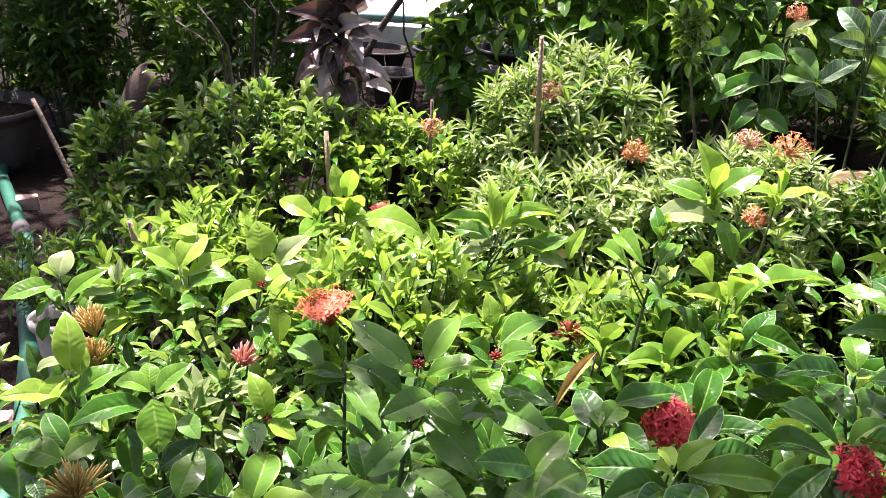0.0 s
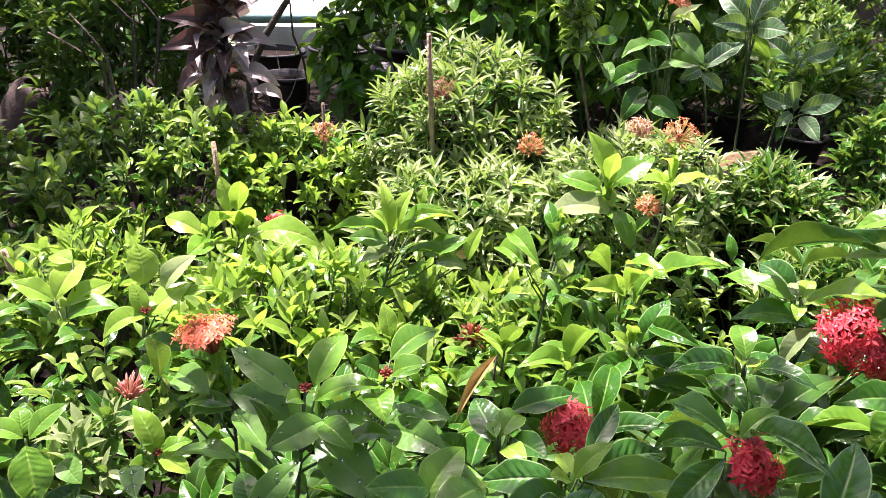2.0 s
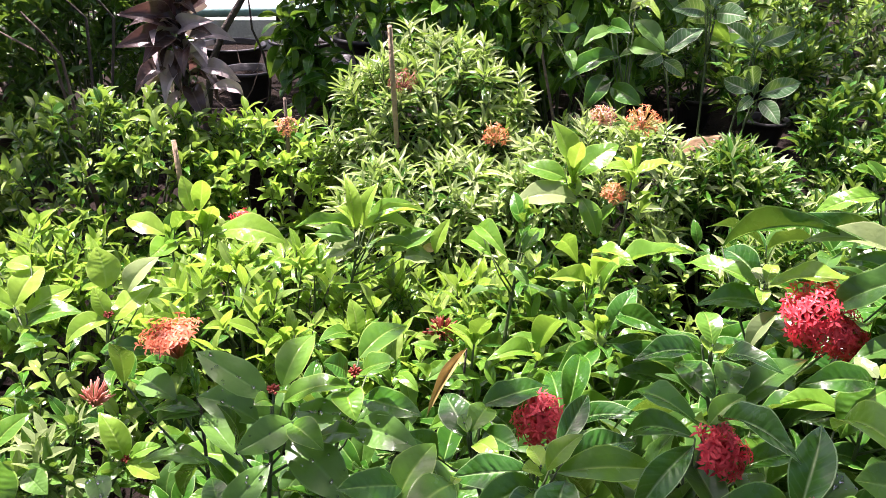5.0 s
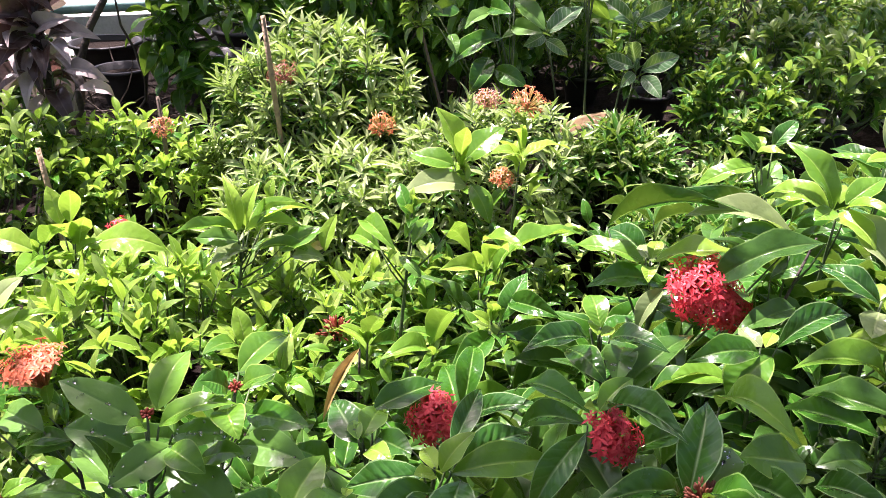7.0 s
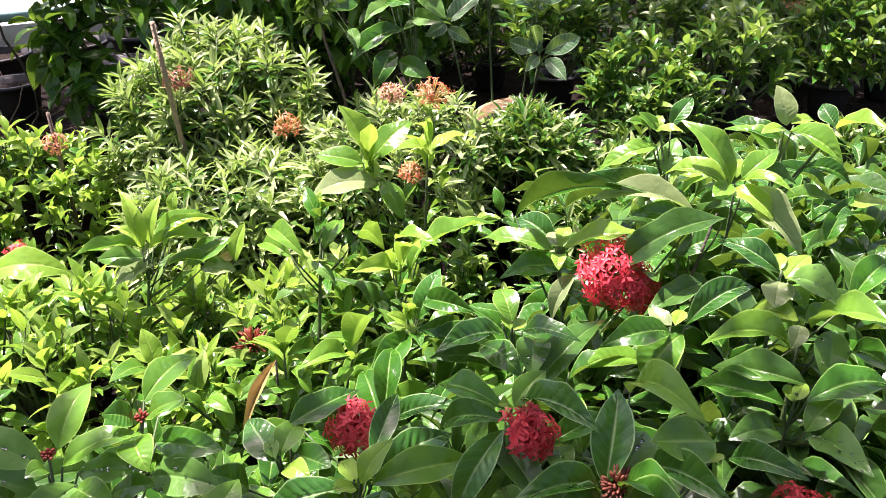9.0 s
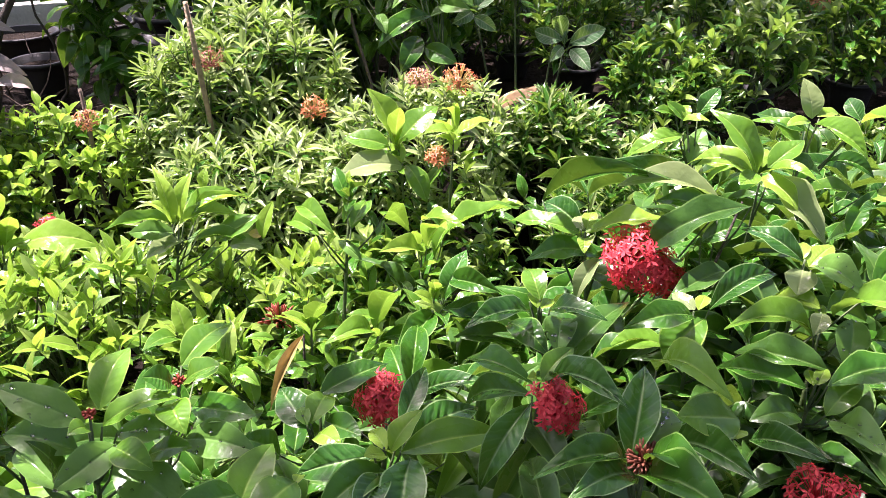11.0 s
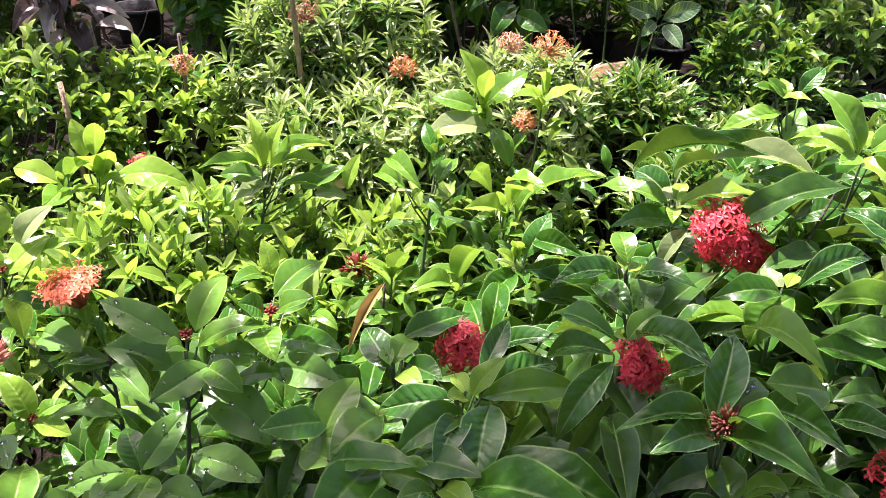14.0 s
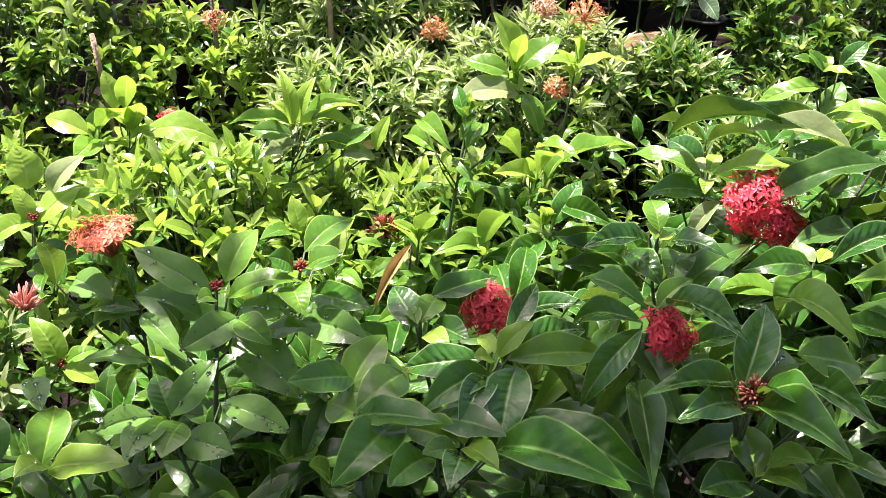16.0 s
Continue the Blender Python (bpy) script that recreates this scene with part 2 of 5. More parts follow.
SHAPES = {
    "broad": shape_set("broad", 11, 7, 12, (0.05, 0.2), (0.1, 0.34), 0.03, 1),
    "long": shape_set("lance", 13, 7, 14, (0.1, 0.26), (0.2, 0.5), 0.034, 21),
    "small": shape_set("broad", 6, 4, 10, (0.0, 0.18), (0.2, 0.5), 0.012, 41),
    "narrow": shape_set("lance", 6, 4, 10, (-0.04, 0.14), (0.1, 0.26), 0.006, 61),
    "strap": shape_set("lance", 9, 5, 5, (0.15, 0.32), (0.2, 0.6), 0.02, 101),
}
LEAF_MESH = {}


def leaf_mesh(shape, k, tone):
    key = shape, k % len(SHAPES[shape]), tone
    if key not in LEAF_MESH:
        v, f, uv = SHAPES[shape][key[1]]
        LEAF_MESH[key] = mesh_of("leaf", v, f, uv)
        LEAF_MESH[key].materials.append(LEAF[tone])
    return LEAF_MESH[key]


def leaf_pose(base, az, el, length, width, spin):
    """The pose of a blade from its base: azimuth and elevation of its axis and a turn about it, in degrees."""
    a, e, s = radians(az), radians(el), radians(spin)
    axis = Vector((math.cos(a) * math.cos(e), math.sin(a) * math.cos(e), math.sin(e)))
    side = axis.cross(Vector((0, 0, 1)))
    side = side.normalized() if side.length > 1e-4 else Vector((1, 0, 0))
    up = side.cross(axis)
    x = side * math.cos(s) + up * math.sin(s)
    z = x.cross(axis)
    m = Matrix.Identity(4)
    m.col[0][:3], m.col[1][:3], m.col[2][:3], m.col[3][:3] = x * width, axis * length, z * length, base
    return m


def set_leaf(parent, m, shape, k, tone, name="leaf", label=""):
    ob = new(name, leaf_mesh(shape, k, tone))
    ob.parent = parent
    ob.matrix_parent_inverse = parent.matrix_world.inverted()
    ob.matrix_basis = m
    return tagged(ob, label)


class Heap:
    """Geometry joined into one mesh."""

    def __init__(self):
        self.v, self.f, self.uv, self.n = [], [], [], 0

    def add(self, verts, faces, uvs=None):
        self.v.append(np.asarray(verts, dtype=float))
        self.f += [tuple(k + self.n for k in f) for f in faces]
        self.uv.append(np.asarray(uvs if uvs is not None else np.zeros((len(verts), 2)), dtype=float))
        self.n += len(verts)

    def leaf(self, m, shape, k):
        v, f, uv = SHAPES[shape][k % len(SHAPES[shape])]
        mm = np.array(m)
        self.add(np.asarray(v) @ mm[:3, :3].T + mm[:3, 3], f, uv)

    def tube(self, points, radii, sides=6):
        pts = [Vector(p) for p in points]
        verts, faces = [], []
        for k, p in enumerate(pts):
            d = (pts[min(k + 1, len(pts) - 1)] - pts[max(k - 1, 0)]).normalized()
            s = d.orthogonal().normalized() if abs(d.z) < 0.9 else Vector((1, 0, 0)) - d * d.x
            s.normalize()
            t = d.cross(s)
            for j in range(sides):
                a = 2 * math.pi * j / sides
                verts.append(p + (s * math.cos(a) + t * math.sin(a)) * radii[k])
        for k in range(len(pts) - 1):
            for j in range(sides):
                a, b = k * sides + j, k * sides + (j + 1) % sides
                faces.append((a, b, b + sides, a + sides))
        faces.append(tuple(reversed(range(sides))))
        faces.append(tuple(range((len(pts) - 1) * sides, len(pts) * sides)))
        self.add([tuple(v) for v in verts], faces)

    def mesh(self, name):
        return mesh_of(name, np.concatenate(self.v).tolist(), self.f, np.concatenate(self.uv))


def bent(a, b, sag, rnd, steps=5):
    """Points of a slightly crooked branch from a to b."""
    a, b = Vector(a), Vector(b)
    off = Vector((rnd.uniform(-1, 1), rnd.uniform(-1, 1), 0)) * sag
    return [a.lerp(b, k / steps) + off * math.sin(math.pi * k / steps) for k in range(steps + 1)]


def flower_head(parent, at, radius, lean, kind, count=46, opened=True, seed=0, name="flower_head", label="", tube_kind=None, spread=1.25, petal=0.011, flat=False):
    """A domed cluster of slender tubes; open ones end in four pointed petals, closed ones in a bud."""
    r = random.Random(seed)
    at, lean = Vector(at), Vector(lean).normalized()
    petals, tubes = Heap(), Heap()
    root_at = at - lean * radius * 0.75
    sx = lean.orthogonal().normalized()
    sy = lean.cross(sx)
    for k in range(count):
        a = k * 2.39996 + r.uniform(-0.3, 0.3)
        th = spread * math.sqrt((k + 0.5) / count) + r.uniform(-0.08, 0.08)
        d = (lean * math.cos(th) + (sx * math.cos(a) + sy * math.sin(a)) * math.sin(th)).normalized()
        tip = root_at + d * radius * (1.45 + r.uniform(-0.22, 0.16) + 0.55 * noise.noise((d.x * 2 + seed, d.y * 2, d.z * 2))) * (1 - 0.12 * th)
        if flat:
            tip = root_at + d * radius * (1.3 + r.uniform(-0.08, 0.08)) / max(0.6, d.dot(lean))
        mid = root_at.lerp(tip, 0.5) + Vector((0, 0, 0.03 * radius))
        if not opened:
            tubes.tube([root_at, mid, tip.lerp(mid, 0.35), tip], [0.0009, 0.0012, 0.0024, 0.0008], 4)
            continue
        tubes.tube([root_at, mid, tip], [0.0008, 0.0009, 0.0011], 3)
        px = d.orthogonal().normalized()
        py = d.cross(px)
        turn = r.uniform(0, 1.6)
        for q in range(4):
            b = turn + q * math.pi / 2 + r.uniform(-0.15, 0.15)
            o = px * math.cos(b) + py * math.sin(b)
            w = px * -math.sin(b) + py * math.cos(b)
            s = petal * r.uniform(0.8, 1.15)
            lift = d * r.uniform(-0.35, 0.35) * s
            petals.add([tip, tip + o * s * 0.5 + w * s * 0.23 + d * 0.001, tip + o * s * 1.15 + lift, tip + o * s * 0.5 - w * s * 0.23 + d * 0.001], [(0, 1, 2), (0, 2, 3)])
    if opened:
        head = part(name, petals.mesh("petals"), PETAL[kind], parent, label)
        part("flower_tube", tubes.mesh("flower_tubes"), PETAL[tube_kind or kind], head)
    else:
        head = part(name, tubes.mesh("buds"), PETAL[kind], parent, label)
    return head


ISLAND = {}


def joined_material(tone):
    """The same leaf for blades that are joined into one mesh, told apart island by island."""
    if tone not in ISLAND:
        m = LEAF[tone].copy()
        m.name = LEAF[tone].name + "_mass"
        t = m.node_tree
        info = [k for k in t.nodes if k.bl_idname == "ShaderNodeObjectInfo"]
        if info:
            geo = t.nodes.new("ShaderNodeNewGeometry")
            for link in list(info[0].outputs["Random"].links):
                t.links.new(geo.outputs["Random Per Island"], link.to_socket)
        ISLAND[tone] = m
    return ISLAND[tone]


def whorl(parent, e, n, count, gap, leaf, shape, tones, tone_top, lift, r, heaps, twigs, spread=38):
    """A short twig up to e along n, with crossed pairs of leaves. Returns how many leaves became objects."""
    start = e - n * gap * count
    twigs.tube([start - n * 0.05, start, e], [0.0028, 0.0022, 0.0012], 4)
    base_az, made = r.uniform(0, 360), 0
    tilt = Vector((0, 0, 1)).rotation_difference(n)
    for q in range(count):
        f = (q + 0.5) / count
        at = start.lerp(e, f)
        length = leaf[0] * r.uniform(0.72, 1.18) * (1 - 0.5 * max(0, f - 0.6))
        el0 = lift[0] + (lift[1] - lift[0]) * f
        for h in range(2):
            az = base_az + q * 90 + h * 180 + r.uniform(-22, 22)
            local = Vector((math.cos(radians(az)), math.sin(radians(az)), 0))
            axis = tilt @ (local * math.cos(radians(el0)) + Vector((0, 0, math.sin(radians(el0)))))
            axis.normalize()
            m = leaf_pose(at, math.degrees(math.atan2(axis.y, axis.x)), math.degrees(math.asin(max(-1, min(1, axis.z)))) + r.uniform(-16, 8), length, length * leaf[1] / leaf[0] * r.uniform(0.85, 1.15), r.uniform(-spread, spread))
            tone = tone_top if tone_top and f > 0.6 and r.random() < 0.75 else r.choice(tones)
            # Darker lower leaves paint in the shade of the gaps between whorls.
            if f < 0.5 and tone in "yqn" and r.random() < 0.65:
                tone = "m" if tone == "y" else "d"
            if heaps is None:
                set_leaf(parent, m, shape, r.randrange(99), tone)
                made += 1
            else:
                heaps.setdefault(tone, Heap()).leaf(m, shape, r.randrange(99))
    return made


def join_leaves(parent, heaps):
    for tone, heap in heaps.items():
        part("foliage", heap.mesh("foliage"), joined_material(tone), parent)["kind"] = "stuff"


def foliage(parent, centre, size, shoots, leaf, shape, tones, pairs=(2, 4), gap=0.02, singles=185, lower=-0.35, lift=(15, 68), seed=0, tone_top=None, stem=GREEN_STEM, up=0.5, back=0.35, inner=0.5, feet=None):
    """Leafy shoots over an ellipsoid crown; the front ones have leaves of their own, the rest are joined."""
    r = random.Random(seed)
    c = Vector(centre)
    twigs, heaps, found = Heap(), {}, []
    while len(found) < shoots:
        d = Vector((r.gauss(0, 1), r.gauss(0, 1), r.gauss(0, 1))).normalized()
        if d.z < lower or (d.y > 0.3 and d.z < 0.5 and r.random() > back):
            continue
        depth = r.uniform(inner, 1.0) ** 0.5 * (1 + 0.12 * noise.noise((d.x * 2.3 + seed, d.y * 2.3, d.z * 2.3)))
        e = Vector((c.x + d.x * size[0] * depth, c.y + d.y * size[1] * depth, c.z + d.z * size[2] * depth))
        n = (Vector((d.x / size[0], d.y / size[1], d.z / size[2])).normalized() + Vector((0, 0, up * 2))).normalized()
        n = (n + Vector((r.gauss(0, 0.22), r.gauss(0, 0.22), 0))).normalized()
        if e.z > 0.04:
            found.append((e, n))
    found.sort(key=lambda k: k[0].y - 0.8 * k[0].z)
    made = 0
    for e, n in found:
        made += whorl(parent, e, n, r.randint(*pairs), gap, leaf, shape, tones, tone_top, lift, r, None if made < singles else heaps, twigs)
    ground_z = parent.location.z if feet is None else feet
    for e, n in found[:: max(1, len(found) // 12)]:
        s = e - n * 0.08
        foot = Vector((c.x + (s.x - c.x) * 0.2, c.y + (s.y - c.y) * 0.2, ground_z))
        twigs.tube(bent(foot, s, 0.03, r, 4), [0.007, 0.006, 0.005, 0.004, 0.0028], 5)
    part("stem", twigs.mesh("stems"), stem, parent)["kind"] = "stuff"
    join_leaves(parent, heaps)


WATER, wn, wl, wp = material("water")
wp.inputs["Transmission Weight"].default_value, wp.inputs["IOR"].default_value, wp.inputs["Roughness"].default_value = 1.0, 1.33, 0.02


def sprinkle(blade, m, shape, pick, r):
    """Drops of water standing on a blade, joined into one part."""
    verts, faces, _ = SHAPES[shape][pick % len(SHAPES[shape])]
    heap = Heap()
    for k in range(r.randint(10, 18)):
        f = r.choice(faces)
        a, b_ = r.random(), r.random()
        p = [verts[q] for q in f]
        at = m @ (Vector(p[0]).lerp(Vector(p[1]), a).lerp(Vector(p[3]).lerp(Vector(p[2]), a), b_))
        n = (m.to_3x3() @ Vector((0, 0, 1))).normalized()
        if n.z < 0:
            n = -n
        s = n.orthogonal().normalized()
        t = n.cross(s)
        size = r.choice([0.0014, 0.0018, 0.0024, 0.0036])
        ring = lambda q, h: [at + (s * math.cos(c * math.pi / 4) + t * math.sin(c * math.pi / 4)) * size * q + n * size * h for c in range(8)]
        v = ring(1.0, 0.0) + ring(0.9, 0.45) + ring(0.5, 0.75) + [at + n * size * 0.85]
        q = [(i, (i + 1) % 8, (i + 1) % 8 + 8, i + 8) for i in range(8)] + [(i + 8, (i + 1) % 8 + 8, (i + 1) % 8 + 16, i + 16) for i in range(8)] + [(i + 16, (i + 1) % 8 + 16, 24) for i in range(8)] + [tuple(reversed(range(8)))]
        heap.add([tuple(x) for x in v], q)
    drop = part("water_drop", heap.mesh("water_drops"), WATER, blade, "clear drops of water")
    drop.matrix_parent_inverse = m.inverted()
    drop["kind"] = "stuff"


APEX = []


def shoot(plant, at, kind, leaves):
    """One leafy shoot of a plant: its apex, and leaves by base offset (cm), azimuth, elevation, length and width (cm), turn and tone."""
    r = random.Random(int(1000 * (at[0] + 3 * at[1])))
    at = Vector(at)
    APEX.append((plant, at))
    foot = Vector((plant.location.x + r.uniform(-0.04, 0.04), plant.location.y + r.uniform(-0.04, 0.04), 0))
    twig = Heap()
    knee = at + (foot - at) * 0.45 + Vector((0, 0, 0.08))
    line = [foot, foot.lerp(knee, 0.5) + Vector((r.uniform(-0.02, 0.02), 0, 0)), knee, knee.lerp(at, 0.55) + Vector((0, 0, -0.01)), at]
    twig.tube(line, [0.006, 0.005, 0.0042, 0.0032, 0.0018], 6)
    for k, (dx, dy, dz, az, el, length, width, spin, tone) in enumerate(leaves):
        base = at + Vector((dx, dy, dz)) / 100
        if Vector((dx, dy, dz)).length > 1.5:
            back = min(0.9, 0.25 + Vector((dx, dy, dz)).length / 30)
            on = at.lerp(knee, back)
            side = Heap()
            side.tube([on, on.lerp(base, 0.6) - Vector((0, 0, 0.01)), base], [0.0026, 0.002, 0.0014], 4)
            part("side_stem", side.mesh("side_stem"), GREEN_STEM, plant)
        # Sunlight on the farther shoots is put into the colour: deep becomes green.
        if tone == "d" and at.y > 1.45 and kind == "" and plant.name.startswith("ixora"):
            tone = "m"
        shape = "strap" if tone in "gp" else "long" if width / length < 0.34 and length > 9 else "broad"
        if shape == "broad" and length > 9 and 0.3 < at.x and at.y < 1.6:
            shape = "long"
        slim = 0.86 if shape == "long" else 1.0
        pick, m = r.randrange(99), leaf_pose(base, az, el, length / 100, width / 100 * slim, spin)
        blade = set_leaf(plant, m, shape, pick, tone)
        if tone == "w" and at.y < 1.05:
            sprinkle(blade, m, shape, pick, r)
    part("stem", twig.mesh("stem"), DARK_BARK if kind == "stem" else GREEN_STEM, plant)
    if kind == "" and plant.name.startswith("ixora"):
        for k in range(r.randint(3, 5)):
            length, low = r.uniform(0.05, 0.085), r.uniform(0.01, 0.05)
            set_leaf(plant, leaf_pose(at.lerp(knee, low / (knee - at).length), r.uniform(0, 360), r.uniform(5, 55), length, length * r.uniform(0.32, 0.4), r.uniform(-30, 30)), "broad", r.randrange(99), r.choice(leaves)[-1])
    if 1.15 < at.y < 1.75 and plant.name.startswith("ixora"):
        for k in range(9):
            length = r.uniform(0.05, 0.08)
            set_leaf(plant, leaf_pose(at.lerp(knee, r.uniform(0.2, 0.75)) + Vector((r.gauss(0, 0.035), r.gauss(0, 0.03), 0)), r.uniform(0, 360), r.uniform(-5, 55), length, length * r.uniform(0.34, 0.42), r.uniform(-35, 35)), "broad", r.randrange(99), r.choice("mmqw"))
    if kind == "":
        for k in range(r.randint(3, 5)):
            length = r.uniform(0.022, 0.05)
            set_leaf(plant, leaf_pose(at - Vector((0, 0, 0.004)), r.uniform(0, 360), r.uniform(40, 78), length, length * 0.4, r.uniform(-30, 30)), "broad", r.randrange(99), "y" if plant.name.startswith("ixora") else leaves[0][-1])
    if kind == "bud":
        flower_head(plant, at + Vector((0, 0, 0.008)), 0.0095, (0, -0.1, 1), "bud", 22, False, int(at.x * 999), "flower_bud", "tight dark red flower buds")


def prism(name, pts, z0, z1):
    n = len(pts)
    v = [(x, y, z0) for x, y in pts] + [(x, y, z1) for x, y in pts]
    f = [tuple(reversed(range(n))), tuple(range(n, 2 * n))] + [(k, (k + 1) % n, (k + 1) % n + n, k + n) for k in range(n)]
    return mesh_of(name, v, f, None, False)


def lathe(name, profile, sides=40, wobble=0.0, seed=0):
    """A turned shape from (radius, height) pairs, round the z axis."""
    r = random.Random(seed)
    v, f = [], []
    off = [r.uniform(-wobble, wobble) for _ in range(sides)]
    for rad, z in profile:
        for k in range(sides):
            a = 2 * math.pi * k / sides
            q = rad * (1 + off[k])
            v.append((q * math.cos(a), q * math.sin(a), z))
    for i in range(len(profile) - 1):
        for k in range(sides):
            a, b = i * sides + k, i * sides + (k + 1) % sides
            f.append((a, b, b + sides, a + sides))
    f.append(tuple(reversed(range(sides))))
    return mesh_of(name, v, f)


# ---- ground and setting ----
def ground_mesh():
    xs = np.concatenate([np.linspace(-60, -5, 12)[:-1], np.linspace(-5, 5, 101), np.linspace(5, 60, 12)[1:]])
    ys = np.concatenate([np.linspace(-60, -1, 12)[:-1], np.linspace(-1, 7, 81), np.linspace(7, 80, 12)[1:]])
    v = []
    for y in ys:
        for x in xs:
            near = abs(x) < 5 and -1 < y < 7
            z = 0.03 * noise.noise((x * 2.1, y * 2.1, 0)) + 0.012 * noise.noise((x * 9, y * 9, 3)) if near else 0.0
            v.append((x, y, z))
    w = len(xs)
    f = [(j * w + i, j * w + i + 1, (j + 1) * w + i + 1, (j + 1) * w + i) for j in range(len(ys) - 1) for i in range(w - 1)]
    return mesh_of("ground", v, f)


ground = part("ground", ground_mesh(), SOIL, None)
tagged(ground, "bare dark garden soil with crumbs and litter", "ground", kind="structure")


BED = 0.5
for n_, pts in enumerate([[(1.0, 2.0), (5.5, 1.4), (5.5, 6.2), (1.0, 6.2)], [(-0.45, 3.0), (1.0, 3.0), (1.0, 6.2), (-0.45, 6.2)]]):
    bed = part("raised_bed_%d" % (n_ + 1), prism("raised_bed", pts, -0.05, BED), SOIL, None)
    tagged(bed, "raised earth bed with dark bare soil", "raised bed", kind="structure")
wall = part("wall_north", prism("wall_north", [(0.9, 6.2), (9, 6.2), (9, 6.4), (0.9, 6.4)], -0.05, 2.2), BROWN_WALL, None)
tagged(wall, "brown rendered garden wall", "wall", kind="structure")
terrace = part("pavement", prism("pavement", [(-1.3, 6.2), (0.9, 6.2), (0.9, 14), (-1.3, 14)], -0.05, 0.12), CONCRETE, None)
tagged(terrace, "sunlit pale concrete paving beyond the bushes", "pavement", kind="structure")

# ---- near plants ----
PLANTS = {}

PLANTS["wet"] = root("ixora_shrub", -0.11, 0.89, 0, "dark ixora shrub with broad wet leaves and red buds", "shrub", "ixora shrubs")
shoot(PLANTS["wet"], (-0.066, 0.981, 0.717), "bud", [
    (-0.7, -0.4, -0.5, 150, 23, 13.0, 5.3, 28, "w"),
    (1.3, 0.4, 0.6, 55, 27, 10.0, 5.1, -14, "m"),
    (1.3, -0.8, -1.3, -7, 15, 11.0, 4.4, -16, "m"),
    (-2.3, -0.8, -4.5, 149, 8, 11.0, 5.6, 24, "w"),
    (2.6, -3.2, -3.0, -147, -5, 9.5, 5.0, 31, "w"),
    (-0.4, -1.7, -0.7, -136, 26, 3.5, 2.9, 26, "m"),
    (2.9, -0.8, -3.0, -30, 8, 9.0, 4.2, -26, "w"),
    (2.4, -3.4, -3.3, -49, -10, 6.8, 4.6, -16, "m"),
    (6.1, -2.3, -6.9, -36, 23, 8.0, 4.2, -20, "m"),
    (1.7, -1.4, -7.2, -48, -23, 14.0, 7.2, -22, "w"),
    (-5.8, -1.5, -8.4, -158, 77, 9.0, 4.0, 46, "d"),
])
shoot(PLANTS["wet"], (0.054, 0.988, 0.733), "bud", [
    (-1.0, 0.2, 0.2, -157, 39, 5.0, 4.0, 42, "d"),
    (0.8, 1.3, 2.1, 38, 7, 10.5, 5.1, -16, "m"),
    (-1.3, -1.2, -2.0, -82, -6, 6.5, 4.8, -6, "m"),
    (1.0, 0.2, 0.4, -37, 32, 7.0, 4.4, -24, "m"),
    (-0.7, -2.7, -7.5, -44, 7, 12.5, 5.6, -32, "w"),
    (1.2, 0.4, -4.6, -40, 5, 10.5, 4.8, -31, "d"),
    (2.1, 3.9, -2.9, 57, -8, 7.0, 4.4, -19, "m"),
])
shoot(PLANTS["wet"], (-0.136, 0.800, 0.625), "plain", [
    (-0.3, 1.0, 1.1, -130, 2, 7.8, 3.1, 15, "m"),
    (1.5, 0.8, 0.6, -112, 0, 6.4, 4.4, 13, "m"),
    (-1.9, 2.0, 1.0, 164, -22, 8.5, 3.8, 28, "w"),
    (-3.0, 0.2, 0.7, -106, 11, 6.5, 4.2, 16, "w"),
    (1.7, 1.0, -2.1, -42, 7, 8.0, 5.2, -23, "w"),
    (6.4, 4.5, -0.2, -33, -9, 10.5, 4.8, -15, "w"),
    (0.2, 1.3, 1.4, 35, 33, 9.2, 4.6, -26, "w"),
    (0.2, 2.6, -0.2, 108, 24, 7.0, 4.0, 5, "d"),
])
shoot(PLANTS["wet"], (-0.296, 0.800, 0.584), "plain", [
    (-0.1, 0.3, 0.3, 85, 10, 10.0, 5.2, -9, "m"),
    (0.8, 0.5, 0.2, -22, 15, 11.5, 5.3, -14, "y"),
    (0.5, 0.5, 0.3, -117, 35, 6.0, 4.0, 16, "y"),
    (1.9, 3.3, -1.7, 54, -28, 9.0, 4.6, -29, "w"),
    (-2.5, 14.0, 4.4, -71, -4, 7.0, 3.5, -1, "w"),
])

PLANTS["orange"] = root("ixora_shrub", -0.19, 1.10, 0, "slender ixora with an orange flower head", "shrub", "ixora shrubs")
shoot(PLANTS["orange"], (-0.189, 1.100, 0.622), "stem", [
    (-0.7, 2.4, 3.6, 155, 4, 11.1, 3.7, 0, "d"),
    (-0.6, 1.1, 1.5, 100, 46, 4.8, 1.4, 0, "d"),
    (0, -0.4, -0.6, 159, -16, 10.5, 4.1, 8, "d"),
    (-0.2, -0.7, -1.2, 151, -30, 11.2, 4.4, 22, "w"),
    (0.3, -0.8, -1.2, -54, -17, 11.4, 5.0, -4, "w"),
    (1, -5.1, -7.6, 173, -1, 11.7, 4.4, 4, "w"),
    (0.5, -5.3, -8.3, 133, -52, 12.2, 4.7, -20, "d"),
    (-12.3, 4.9, 2, -87, 67, 11.1, 3.9, 0, "d"),
    (-4, 1.5, 0.5, 128, -3, 11, 5.4, 22, "w"),
    (1.3, -7.4, -11.3, 53, -52, 12.2, 5.1, -49, "w"),
])

